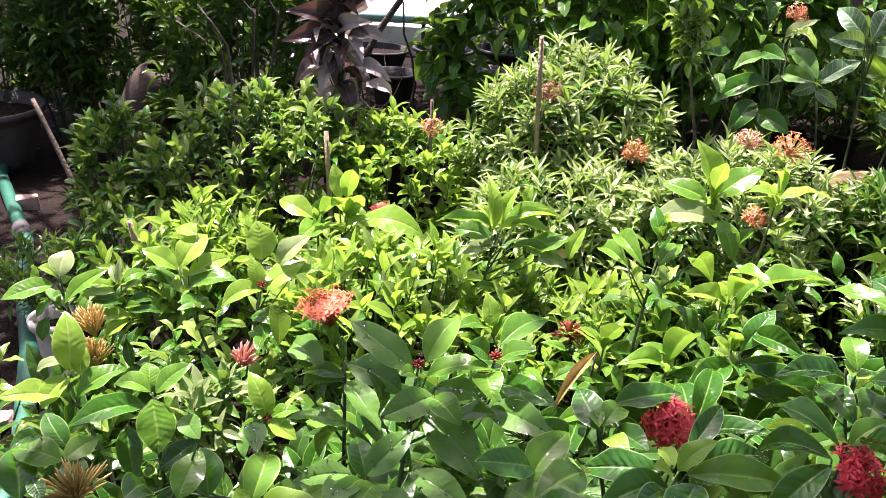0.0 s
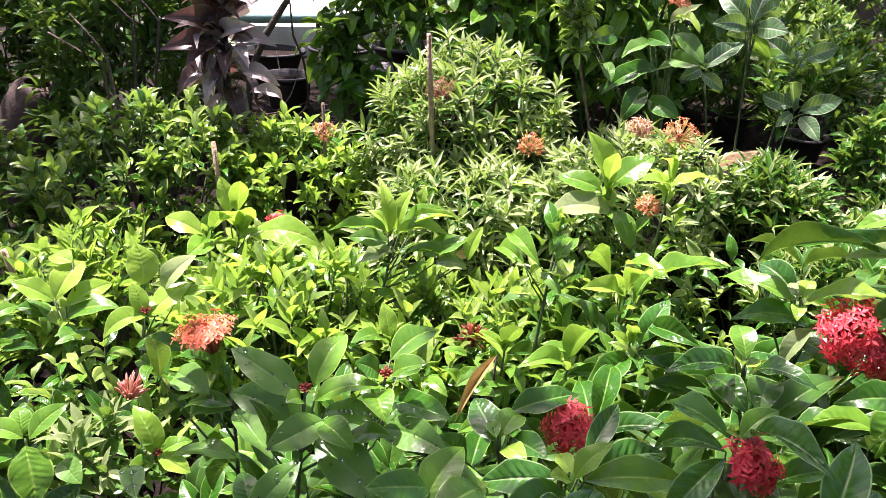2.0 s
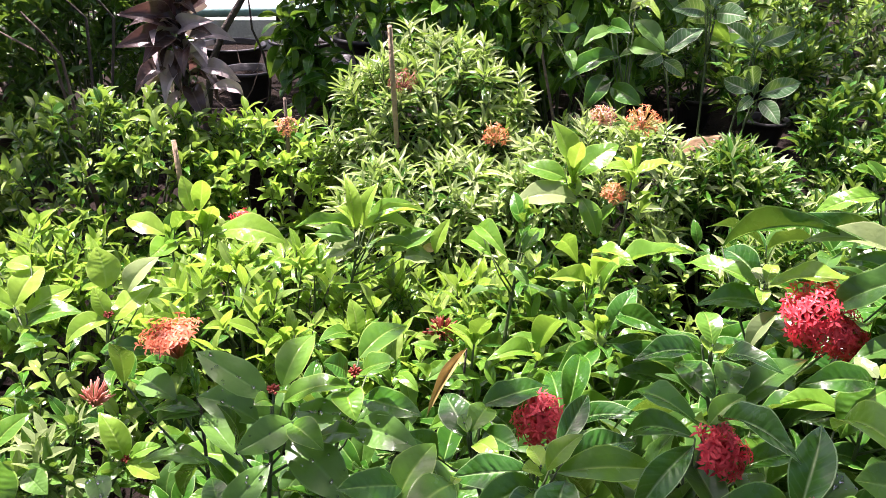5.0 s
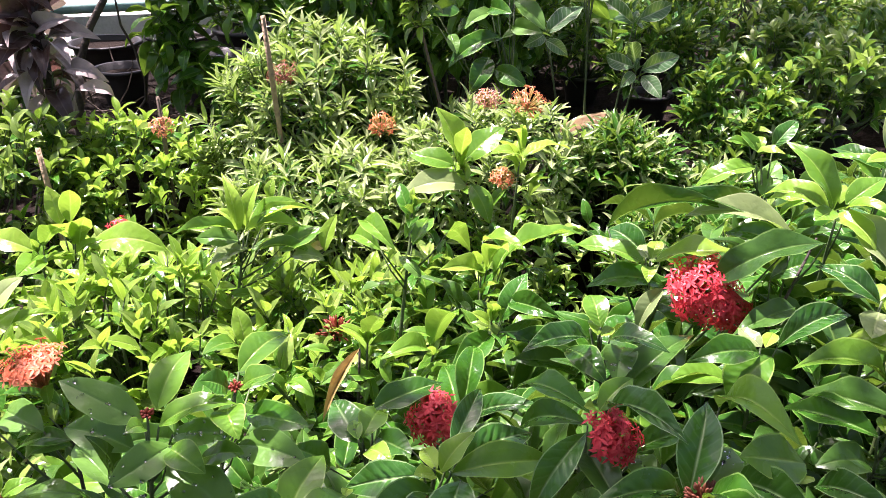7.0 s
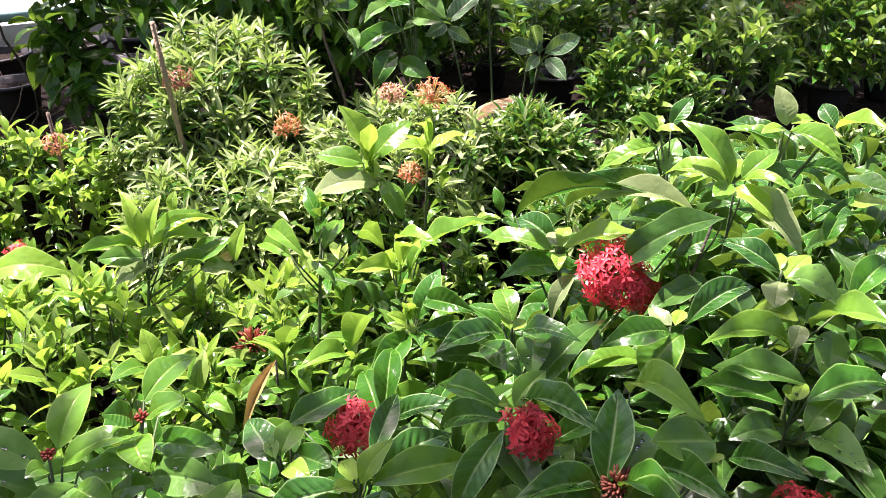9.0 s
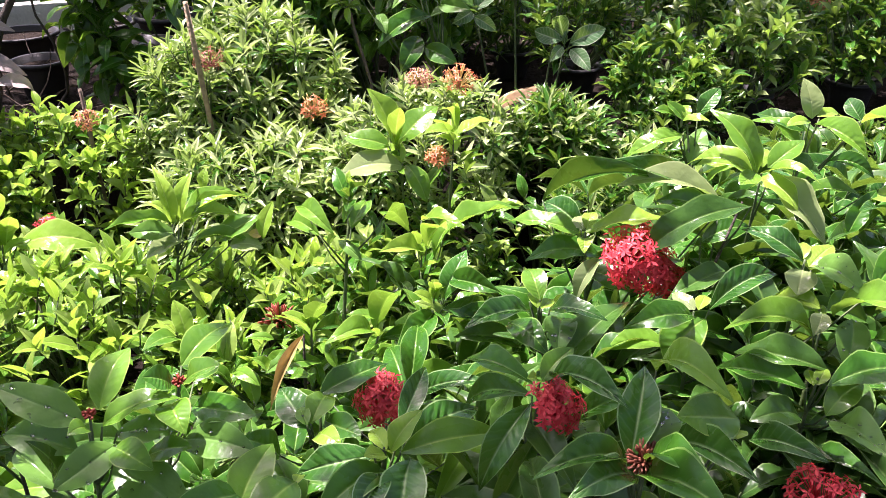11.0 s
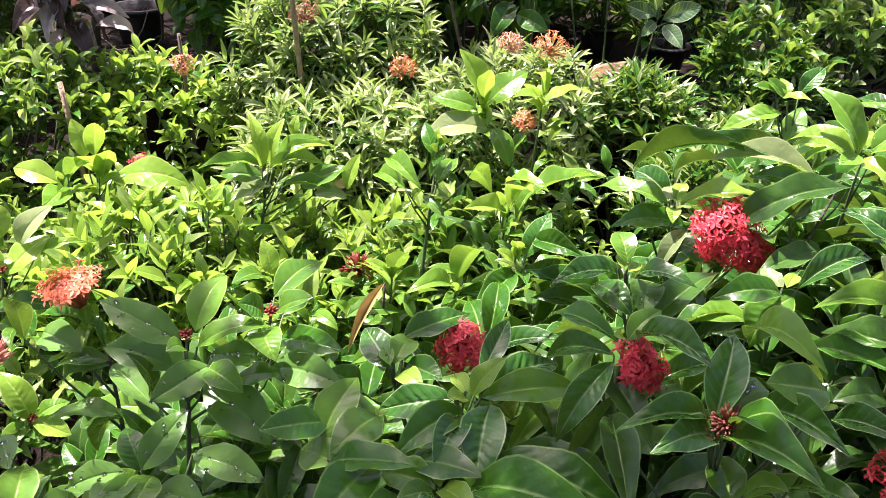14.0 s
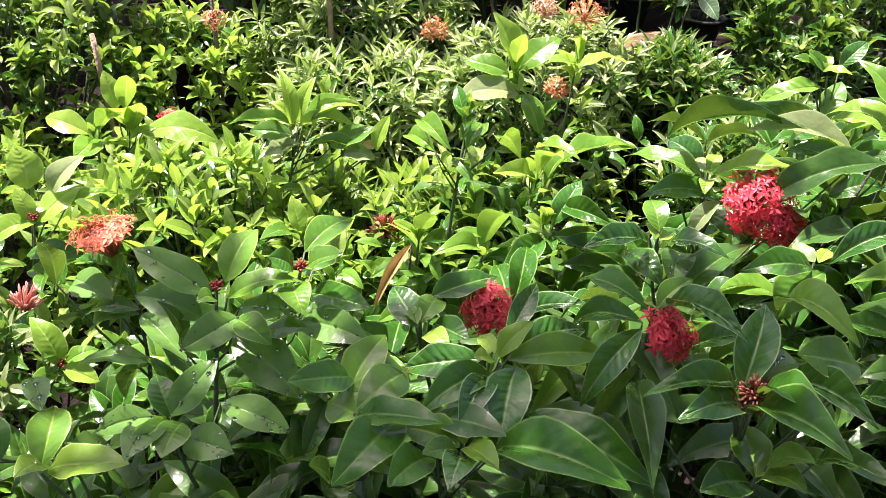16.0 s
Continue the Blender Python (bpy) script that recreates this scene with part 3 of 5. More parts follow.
PLANTS["leftlow"] = root("ixora_shrub", -0.55, 1.12, 0, "leafy ixora with yellow-green young leaves", "shrub", "ixora shrubs")
shoot(PLANTS["leftlow"], (-0.352, 1.223, 0.426), "bud", [
    (0.0, 0.0, 0.0, 134, 53, 10.1, 5.0, 11, "y"),
    (0.0, -0.1, -0.2, -14, -27, 6.9, 4.4, -16, "y"),
    (0.4, 1.0, -0.4, 17, 11, 6.0, 3.3, -18, "m"),
    (-0.7, 0.4, -1.0, -132, -2, 6.0, 3.7, 15, "m"),
])
shoot(PLANTS["leftlow"], (-0.741, 1.240, 0.500), "plain", [
    (1.1, -1.9, -3.5, -156, 11, 12.0, 5.3, 14, "y"),
    (0.8, -0.0, -0.6, -127, -33, 7.5, 4.6, 20, "y"),
    (0.8, 0.6, 0.3, 109, 63, 11.7, 6.0, -2, "y"),
    (2.6, 0.8, -0.6, 96, 59, 6.2, 3.6, -6, "y"),
    (2.4, -1.6, -4.0, 34, 20, 10.5, 5.3, -19, "m"),
    (-5.4, 0.1, 0.3, 1, 21, 6.0, 3.3, -18, "s"),
])
shoot(PLANTS["leftlow"], (-0.544, 1.150, 0.529), "plain", [
    (-0.3, -0.0, 0.1, 173, 7, 7.0, 4.2, 17, "m"),
    (0.6, 0.1, -0.2, 37, 29, 8.1, 4.2, -18, "m"),
    (-0.7, 1.0, -0.1, 109, 33, 5.5, 3.8, -1, "m"),
    (0.1, -0.7, -1.0, -69, -53, 9.9, 7.0, 0, "m"),
    (-1.1, -0.7, -2.3, -151, -3, 13.4, 5.2, 26, "d"),
    (5.0, 0.5, -5.3, -45, -20, 6.0, 4.2, -15, "w"),
    (7.9, -1.7, -9.3, -141, -22, 8.0, 4.6, 32, "v"),
    (-4.5, -2.1, -5.8, -65, -51, 10.2, 4.6, -1, "d"),
])
shoot(PLANTS["leftlow"], (-0.659, 1.020, 0.470), "plain", [
    (-0.2, 0.0, 0.2, 172, 8, 9.0, 5.9, 18, "m"),
    (0.1, 0.3, 0.3, 57, 4, 6.8, 4.6, -19, "m"),
    (-0.3, 0.7, -0.7, -32, -10, 6.0, 4.6, -17, "d"),
    (-4.4, 2.1, 3.7, -113, 13, 6.0, 3.2, 22, "d"),
    (-0.5, 3.1, 0.7, 138, 25, 8.0, 4.2, 10, "d"),
    (-5.2, -5.8, -3.3, 116, 25, 10.0, 6.4, -2, "d"),
    (-4.2, -3.1, -1.0, -49, -19, 5.0, 3.0, -6, "v"),
])
shoot(PLANTS["leftlow"], (-0.423, 0.980, 0.535), "plain", [
    (-1.7, -5.1, -5.4, 77, 23, 9.0, 5.6, -12, "m"),
    (2.4, -2.5, -7.0, 112, 27, 9.0, 5.8, 2, "d"),
    (8.6, -3.3, -6.7, 81, 20, 9.0, 4.4, -9, "m"),
    (17.6, -2.2, -7.5, 17, 15, 9.3, 4.0, -14, "y"),
    (-10.4, -4.8, -5.9, 78, -27, 8.0, 6.0, -23, "d"),
])

PLANTS["lefttip"] = root("ixora_shrub", -0.77, 1.48, 0, "small ixora with pale leaf tips beside a clay pot", "shrub", "ixora shrubs")
shoot(PLANTS["lefttip"], (-0.826, 1.450, 0.585), "plain", [
    (-0.1, 0.6, 1.4, 84, 36, 6.5, 5.3, -14, "s"),
    (-0.6, 0.4, 1.4, 166, 20, 4.5, 2.6, 17, "y"),
    (-1.0, -0.4, 0.1, -147, -8, 10.4, 5.3, 21, "m"),
    (1.6, -2.3, -3.4, 38, 30, 11.1, 4.0, -20, "m"),
    (-4.6, -0.9, 0.2, 101, 65, 3.8, 1.8, -5, "m"),
    (0.9, 0.4, -0.2, 95, 8, 3.2, 2.0, -8, "y"),
    (-1.9, -3.3, -6.5, -101, -55, 5.0, 2.8, 16, "d"),
    (-1.7, -1.4, -3.4, -116, -29, 4.5, 2.4, 13, "m"),
])
shoot(PLANTS["lefttip"], (-0.715, 1.500, 0.562), "plain", [
    (-0.7, -0.1, 0.3, 128, 38, 4.8, 2.2, 6, "s"),
    (-0.7, -0.1, 0.3, 89, 64, 5.6, 1.8, -7, "s"),
    (-0.2, 0.1, 0.3, 48, 8, 6.4, 3.1, -19, "m"),
    (-1.4, -0.6, -0.1, -151, 15, 7.2, 3.3, 16, "y"),
    (-1.1, -1.1, -1.3, -139, 12, 7.2, 2.9, 22, "s"),
    (0.7, -1.7, -3.6, -151, 18, 7.0, 2.8, 26, "d"),
    (1.4, -1.5, -3.7, 46, -11, 6.4, 3.0, -26, "d"),
    (1.2, 0.2, -0.4, 66, 0, 4.2, 2.9, -18, "m"),
    (2.5, -2.6, -6.5, -160, 6, 7.4, 3.5, 18, "y"),
    (2.0, -3.1, -7.0, -126, -15, 6.4, 3.3, 16, "y"),
    (1.9, -2.2, -5.4, 15, -7, 7.1, 2.6, -25, "d"),
])

PLANTS["biglime"] = root("ixora_shrub", -0.51, 1.53, 0, "broad-leaved ixora with large lime leaves", "shrub", "ixora shrubs")
shoot(PLANTS["biglime"], (-0.411, 1.505, 0.572), "bud", [
    (0.3, -0.2, -0.6, -156, -17, 9.6, 5.3, 21, "y"),
    (-0.6, -0.1, 0.0, 132, 62, 6.7, 4.0, 10, "y"),
    (0.6, -0.2, -0.6, 35, 26, 11.0, 5.7, -19, "y"),
    (-0.1, 0.6, 1.1, 54, 11, 3.8, 3.1, -18, "y"),
    (-0.9, 5.2, 4.0, 117, 67, 8.9, 6.8, 6, "y"),
    (3.0, 4.3, 2.9, 29, 40, 10.0, 5.3, -23, "s"),
    (5.8, 2.7, 1.0, 10, 8, 9.8, 3.2, -12, "y"),
    (1.2, -1.0, -6.5, -62, -32, 8.0, 4.2, -9, "d"),
    (-2.3, -1.9, -6.9, 4, -8, 9.9, 5.0, -24, "d"),
])
shoot(PLANTS["biglime"], (-0.600, 1.553, 0.558), "plain", [
    (-0.8, 0.7, 1.9, -177, 33, 8.9, 5.7, 18, "y"),
    (-0.5, 0.9, 2.1, 61, 29, 10.5, 6.4, -16, "y"),
    (1.4, 0.7, 0.5, 49, 5, 11.5, 5.3, -18, "y"),
    (0.2, -1.4, -2.8, 126, 31, 5.0, 4.0, 8, "y"),
    (0.2, -1.6, -3.2, 66, 17, 4.0, 3.1, -15, "y"),
    (1.2, 0.5, -1.9, -2, 10, 11.5, 6.4, -21, "m"),
    (7.6, -0.6, -7.4, -141, 16, 6.5, 2.9, 13, "y"),
    (2.4, 5.9, 8.4, 154, 3, 6.0, 4.6, 18, "y"),
    (-2.6, 0.6, -1.8, -173, 26, 6.5, 4.0, 25, "d"),
    (3.5, 1.0, -4.6, -94, -11, 8.0, 6.0, 10, "d"),
])

PLANTS["yellowpair"] = root("ixora_shrub", -0.30, 1.91, 0, "ixora shrub with upright yellow-green leaf pairs", "shrub", "ixora shrubs")
shoot(PLANTS["yellowpair"], (-0.260, 1.920, 0.577), "", [
    (-2.5, 2.1, 4.4, 125, 70, 9.4, 4.7, 12, "y"),
    (-0.4, 2.1, 4.5, -62, 70, 10, 5.0, 12, "y"),
    (2, -0, 0.1, -127, 43, 12.1, 6.4, -32, "y"),
    (2.9, -0.5, -0.8, -11, -4, 18, 8.7, -25, "y"),
    (0.8, -0.3, -0.6, -60, 56, 11.6, 5.3, 12, "y"),
])
shoot(PLANTS["yellowpair"], (-0.340, 1.900, 0.576), "", [
    (-0.6, 0.1, 0.2, 155, 16, 11.4, 6.3, 25, "y"),
    (-0, 0.2, 0.4, 51, 61, 5.9, 3.3, -22, "m"),
    (1.4, 0.3, 0.9, -52, 39, 11.9, 5.4, 19, "m"),
    (0.8, -0.4, -0.9, -109, 2, 11.3, 6.2, 25, "m"),
])

PLANTS["midtuft"] = root("ixora_shrub", 0.03, 1.69, 0, "ixora shrub with pale green rosettes", "shrub", "ixora shrubs")
shoot(PLANTS["midtuft"], (0.121, 1.704, 0.655), "plain", [
    (-1.4, 0.2, 0.1, 113, 69, 13.6, 4.2, 10, "y"),
    (-1.4, 0.5, 0.8, 156, 41, 6.6, 2.6, 22, "y"),
    (0.6, 0.3, 0.9, 35, 63, 10.6, 4.0, -16, "y"),
    (1.4, 1.2, 0.6, 1, 27, 11.8, 4.8, -28, "m"),
    (-0.2, -0.1, -0.4, -8, 5, 13.3, 4.0, -20, "y"),
    (-0.7, 0.2, 0.2, 177, 3, 14.6, 4.0, 23, "m"),
    (3.0, 1.2, -1.5, -3, 20, 14.3, 3.5, -17, "y"),
    (7.1, -1.9, -4.7, -2, 22, 11.6, 6.2, -27, "m"),
    (2.9, -2.0, -3.9, -13, -4, 11.9, 3.3, -18, "m"),
    (-1.2, 0.3, -2.1, 174, 8, 9.4, 4.8, 35, "w"),
    (0.3, -0.6, -3.9, -176, -17, 8.7, 4.4, 21, "s"),
    (9.7, -3.8, -5.6, -15, -7, 7.4, 5.1, -25, "s"),
    (17.0, -4.9, -4.9, 33, 61, 8.8, 3.7, -14, "y"),
    (6.6, 3.5, 5.6, 49, 68, 4.9, 2.6, -10, "y"),
    (16.9, -4.6, -4.2, 161, 18, 3.0, 2.4, 33, "b"),
])

PLANTS["spriglime"] = root("ixora_shrub", 0.71, 1.72, 0, "tall ixora sprig with lime leaves above the bushes", "shrub", "ixora shrubs")
shoot(PLANTS["spriglime"], (0.659, 1.770, 0.725), "", [
    (-0.8, 0.6, 1.2, 138, 64, 15, 6.7, 20, "y"),
    (-0.5, 0.9, 2, -96, 60, 12.1, 4.2, 0, "y"),
    (0.6, 0.9, 2, 12, 31, 13.1, 7.3, -28, "m"),
    (-2.2, 0.6, 1.1, 151, 8, 11.4, 6.2, 36, "m"),
    (0.3, -1.3, -2.9, 99, 46, 6.1, 3.3, 15, "y"),
    (0.4, -1.7, -3.8, 170, -5, 16.1, 7.9, 30, "s"),
    (1.5, -1.6, -3.5, -69, -48, 10.6, 5.3, -28, "d"),
])
shoot(PLANTS["spriglime"], (0.763, 1.670, 0.784), "", [
    (-0.1, 0, -0, -140, 52, 10.3, 3.4, 0, "y"),
    (0.7, -0.2, -0.4, 1, 7, 12.2, 4.9, -5, "y"),
    (-0.6, -0.5, -1.2, -146, 25, 12, 5.3, 25, "y"),
    (0.9, 0.3, 0.8, -118, 55, 10.2, 2.1, 0, "y"),
])

PLANTS["ovals"] = root("ixora_shrub", 0.32, 1.35, 0, "ixora shrub with oval mid-green leaves", "shrub", "ixora shrubs")
shoot(PLANTS["ovals"], (0.424, 1.240, 0.566), "", [
    (-0.4, 0.7, 0.9, -61, 57, 12.5, 6.8, 36, "m"),
    (-1, 0.6, 0.4, -156, 16, 11.6, 5.7, 25, "m"),
    (0.7, -0.4, -0.2, 28, -30, 11.6, 4.9, -40, "d"),
])
shoot(PLANTS["ovals"], (0.457, 1.500, 0.775), "", [
    (-10.7, -0.8, -2.9, -72, -9, 11.9, 5.0, -24, "d"),
    (-8, -3.6, -8.8, 110, -6, 11.6, 5.1, 32, "d"),
    (-1.3, -3.7, -8.4, 54, 9, 11, 5.0, -12, "d"),
    (6.4, -3.3, -6.8, 40, -40, 12.5, 6.1, 44, "d"),
])
shoot(PLANTS["ovals"], (0.287, 1.263, 0.590), "stem", [
    (0.0, 0.0, 0.0, -145, -45, 14.9, 2.4, 24, "b"),
])
shoot(PLANTS["ovals"], (0.085, 1.350, 0.574), "", [
    (-0, 0.2, 0.4, 105, 59, 7.7, 3.8, 5, "y"),
    (-0.9, -0.1, -0.3, -129, 29, 11.8, 5.4, 19, "m"),
])
shoot(PLANTS["ovals"], (0.310, 1.300, 0.576), "", [
    (0.2, 0.3, 0.6, -71, 56, 8.6, 4.4, 25, "m"),
    (-0.2, 0.1, 0.2, 167, 37, 6.3, 2.5, 5, "y"),
    (0.5, -0.2, -0.4, 39, -30, 11.7, 4.6, -32, "d"),
    (-9.7, -2.4, -6.2, -171, 61, 5, 2.8, 38, "m"),
])

PLANTS["crosses"] = root("ixora_shrub", 0.55, 1.30, 0, "ixora shrub with crossed pairs of veined leaves", "shrub", "ixora shrubs")
shoot(PLANTS["crosses"], (0.523, 1.200, 0.648), "", [
    (1.6, -0.2, -0.3, 34, 39, 10.7, 5.4, -17, "v"),
    (-0.5, -0.2, -0.4, -171, 39, 5, 2.8, 35, "y"),
    (0.5, -0.1, -0.2, -130, 66, 5.2, 2.6, -8, "y"),
    (1.2, -1, -2.1, 16, -25, 11.6, 5.4, -55, "v"),
    (3.8, 1.1, 2.7, -61, 7, 11.3, 5.2, -40, "d"),
    (-0.4, -1, -2.3, -151, -20, 12.2, 6.1, 24, "d"),
    (2.8, -1.7, -3.4, -22, -22, 18.7, 7.3, -16, "d"),
    (0.7, -1.4, -3, 20, -57, 12.2, 4.7, 16, "d"),
])
shoot(PLANTS["crosses"], (0.574, 1.400, 0.630), "", [
    (0.2, 0.1, 0.3, -160, 23, 11.8, 5.4, 28, "y"),
    (1.4, 0.5, 1.3, -84, 45, 12.7, 5.2, 12, "y"),
    (-0.3, 0.8, 1.8, -139, 65, 5.1, 2.4, -12, "y"),
    (1.3, 3, 6.7, -61, 8, 11.4, 4.7, -8, "y"),
    (2.7, -0.4, -0.6, 44, 10, 11.1, 3.9, 0, "m"),
    (6, 1.3, 3.4, 1, 9, 17.7, 7.2, 0, "m"),
])

PLANTS["redfront"] = root("ixora_shrub", 0.31, 0.94, 0, "glossy ixora shrub with a crimson flower head", "shrub", "ixora shrubs")
shoot(PLANTS["redfront"], (0.292, 0.800, 0.690), "plain", [
    (0.7, -0.6, -0.4, 14, 41, 6.9, 3.5, -14, "y"),
    (0.2, -0.3, -0.3, 97, -2, 5.0, 2.6, 11, "y"),
    (-0.1, -0.6, -0.7, -155, 32, 4.2, 2.6, 16, "y"),
    (1.9, -1.2, -0.5, -5, -1, 14.0, 5.5, -15, "m"),
    (3.5, 1.5, -1.5, 15, -1, 13.0, 5.2, -29, "v"),
    (-1.3, 0.6, -1.4, 155, -19, 11.5, 5.0, 32, "v"),
    (3.2, -1.5, -1.8, -118, -15, 12.0, 6.2, 3, "v"),
    (-0.1, -1.3, -3.1, -159, -4, 12.0, 5.2, 19, "d"),
    (-0.7, -2.3, -2.9, -130, -4, 10.0, 4.4, 8, "v"),
    (4.1, 5.1, -1.7, 47, 21, 10.5, 3.6, -14, "v"),
])
shoot(PLANTS["redfront"], (0.209, 0.918, 0.682), "plain", [
    (0.6, -1.4, -1.6, 103, 10, 9.5, 5.2, 18, "v"),
    (0.9, -1.0, -1.0, 55, 0, 7.0, 4.2, -11, "m"),
    (0.2, -1.7, -0.5, 92, 6, 4.0, 2.2, 8, "m"),
    (1.2, -2.2, -2.4, -66, 16, 6.0, 3.3, -15, "y"),
    (3.3, 0.1, -2.1, -60, 7, 7.0, 4.6, -26, "d"),
    (3.5, 4.0, -0.2, 13, 4, 12.0, 5.0, -20, "d"),
    (-3.9, -0.8, -5.5, -180, 45, 7.0, 4.5, 32, "d"),
])
shoot(PLANTS["redfront"], (0.375, 1.040, 0.616), "plain", [
    (2.5, -1.9, -3.0, 85, 13, 12.0, 6.0, 9, "d"),
    (3.8, -0.9, -2.7, 63, 25, 13.0, 5.5, -2, "d"),
    (4.7, -2.6, -2.7, -38, 23, 13.0, 5.0, -26, "v"),
    (-9.3, 3.8, -4.1, 179, -13, 10.0, 4.8, 17, "m"),
])

PLANTS["curls"] = root("ixora_shrub", 0.15, 0.72, 0, "low ixora shrub with curled glossy leaves", "shrub", "ixora shrubs")
shoot(PLANTS["curls"], (0.095, 0.758, 0.653), "plain", [
    (7.8, 5.1, 1.2, -146, -3, 9.0, 6.2, 16, "m"),
    (-0.2, 3.3, 0.5, 48, 21, 10.0, 5.6, -12, "m"),
    (0.7, -0.4, -0.3, 128, -10, 6.0, 5.5, 19, "m"),
    (0.3, -0.2, -0.1, -38, 17, 12.5, 4.8, -16, "d"),
    (7.6, 5.0, 1.1, 55, -16, 2.5, 1.6, -8, "y"),
    (-1.7, -3.2, -3.5, -40, -4, 8.5, 4.2, -10, "m"),
    (-3.9, -5.6, -6.0, -146, 59, 6.5, 4.4, 34, "m"),
    (5.7, -0.9, -1.3, -136, 3, 14.0, 6.5, 10, "d"),
    (0.9, 5.3, 1.5, -161, 19, 10.0, 5.0, 26, "d"),
])
shoot(PLANTS["curls"], (0.220, 0.679, 0.647), "plain", [
    (-0.5, 0.0, -0.1, 130, -11, 8.5, 5.1, 18, "m"),
    (-0.8, -0.2, -0.4, -160, 22, 5.8, 3.7, 19, "m"),
    (0.1, 0.1, 0.1, 81, -6, 5.0, 2.6, 3, "y"),
    (0.5, -0.1, 0.0, -79, 23, 8.0, 3.8, -10, "y"),
    (3.9, -0.5, -0.5, -47, 12, 18.0, 7.0, -18, "d"),
    (9.6, 3.8, 0.1, -45, -8, 17.9, 7.0, -22, "d"),
    (-0.5, -0.7, -0.8, -117, 17, 8.0, 4.2, 8, "v"),
    (-2.1, 6.1, -0.4, -50, 17, 11.0, 5.0, -19, "d"),
    (-4.1, 0.8, -1.8, -139, 15, 9.0, 5.0, 17, "d"),
])

PLANTS["longleaf"] = root("ixora_shrub", 0.79, 0.99, 0, "long-leaved ixora with a large scarlet flower head", "shrub", "ixora shrubs")
shoot(PLANTS["longleaf"], (0.771, 1.093, 0.787), "plain", [
    (0.8, -0.4, 0.2, -35, 10, 15.9, 6.2, -14, "y"),
    (-0.9, 0.4, -0.3, 132, -3, 14.5, 5.7, 15, "m"),
    (-0.4, -0.4, -1.0, -120, -9, 4.5, 2.6, -1, "y"),
    (-0.2, 0.3, 0.3, 80, 8, 4.5, 2.6, 13, "s"),
    (0.3, 0.0, 0.3, 45, 20, 5.0, 2.8, -6, "y"),
    (1.4, 3.7, -1.1, 113, 14, 9.5, 6.0, 36, "v"),
    (3.9, 0.6, -5.8, 155, -5, 13.6, 6.0, 30, "d"),
    (1.4, -3.3, -3.9, -162, -51, 9.4, 4.0, 9, "s"),
    (-3.9, 9.1, 3.2, -30, 16, 20.6, 5.4, -37, "d"),
    (20.4, -3.2, 6.2, 144, 9, 19.1, 4.8, 41, "v"),
    (22.2, -8.5, 4.6, 143, 7, 18.5, 5.5, 18, "s"),
    (1.2, -0.2, -7.7, -58, -11, 9.0, 5.0, -22, "d"),
])
shoot(PLANTS["longleaf"], (0.980, 0.950, 0.868), "stem", [
    (0.9, -1.2, -0.5, 160, -27, 20.5, 6.8, 23, "h"),
    (-2.3, -1.2, -11.9, -173, -9, 13.0, 5.5, 18, "h"),
    (-3.9, 4.0, -8.7, -17, 17, 9.0, 4.5, -27, "d"),
    (-1.1, 3.9, -4.9, 128, 7, 11.0, 5.0, 26, "d"),
])
shoot(PLANTS["longleaf"], (0.564, 0.911, 0.792), "plain", [
    (-0.3, -0.7, -1.2, -172, 4, 11.5, 4.8, 19, "v"),
    (2.3, -2.0, -0.9, -63, 13, 10.0, 4.4, -21, "v"),
    (1.4, -0.6, 0.4, 80, 18, 6.5, 4.0, 11, "m"),
    (4.8, -2.2, -2.8, -125, -13, 7.5, 5.0, 2, "w"),
    (0.9, -1.0, -0.7, 75, 10, 4.0, 2.4, 8, "y"),
    (1.3, -1.3, -0.8, 32, 1, 3.5, 2.0, -12, "y"),
    (-2.3, 2.3, -4.5, -76, -4, 9.0, 4.5, -18, "d"),
    (0.5, -7.6, -8.1, 15, 23, 17.0, 6.2, -13, "h"),
])

PLANTS["darkred"] = root("ixora_shrub", 0.49, 0.76, 0, "shaded ixora with veined leaves and a crimson flower", "shrub", "ixora shrubs")
shoot(PLANTS["darkred"], (0.497, 0.754, 0.771), "plain", [
    (1.4, -0.3, 0.8, -73, 12, 13.0, 4.6, -17, "v"),
    (-0.8, 0.3, -0.3, 119, -12, 13.0, 4.6, 18, "d"),
    (0.3, -0.2, 0.1, 18, 25, 6.5, 3.5, -15, "m"),
    (-0.1, 0.2, 0.2, -152, 36, 3.2, 2.0, 26, "y"),
    (-0.9, 0.5, -3.7, -158, -42, 13.4, 5.0, 22, "v"),
    (3.5, -2.8, -5.7, 5, 4, 10.5, 4.0, -22, "d"),
    (5.7, -2.3, -6.8, -105, -4, 6.0, 3.8, -14, "w"),
    (1.1, 3.7, -5.2, 128, -28, 12.0, 5.0, 26, "d"),
    (0.3, 4.6, -8.2, -88, -11, 15.0, 6.0, -14, "h"),
    (-13.0, 3.0, -18.1, -51, -14, 18.0, 6.5, -18, "h"),
])

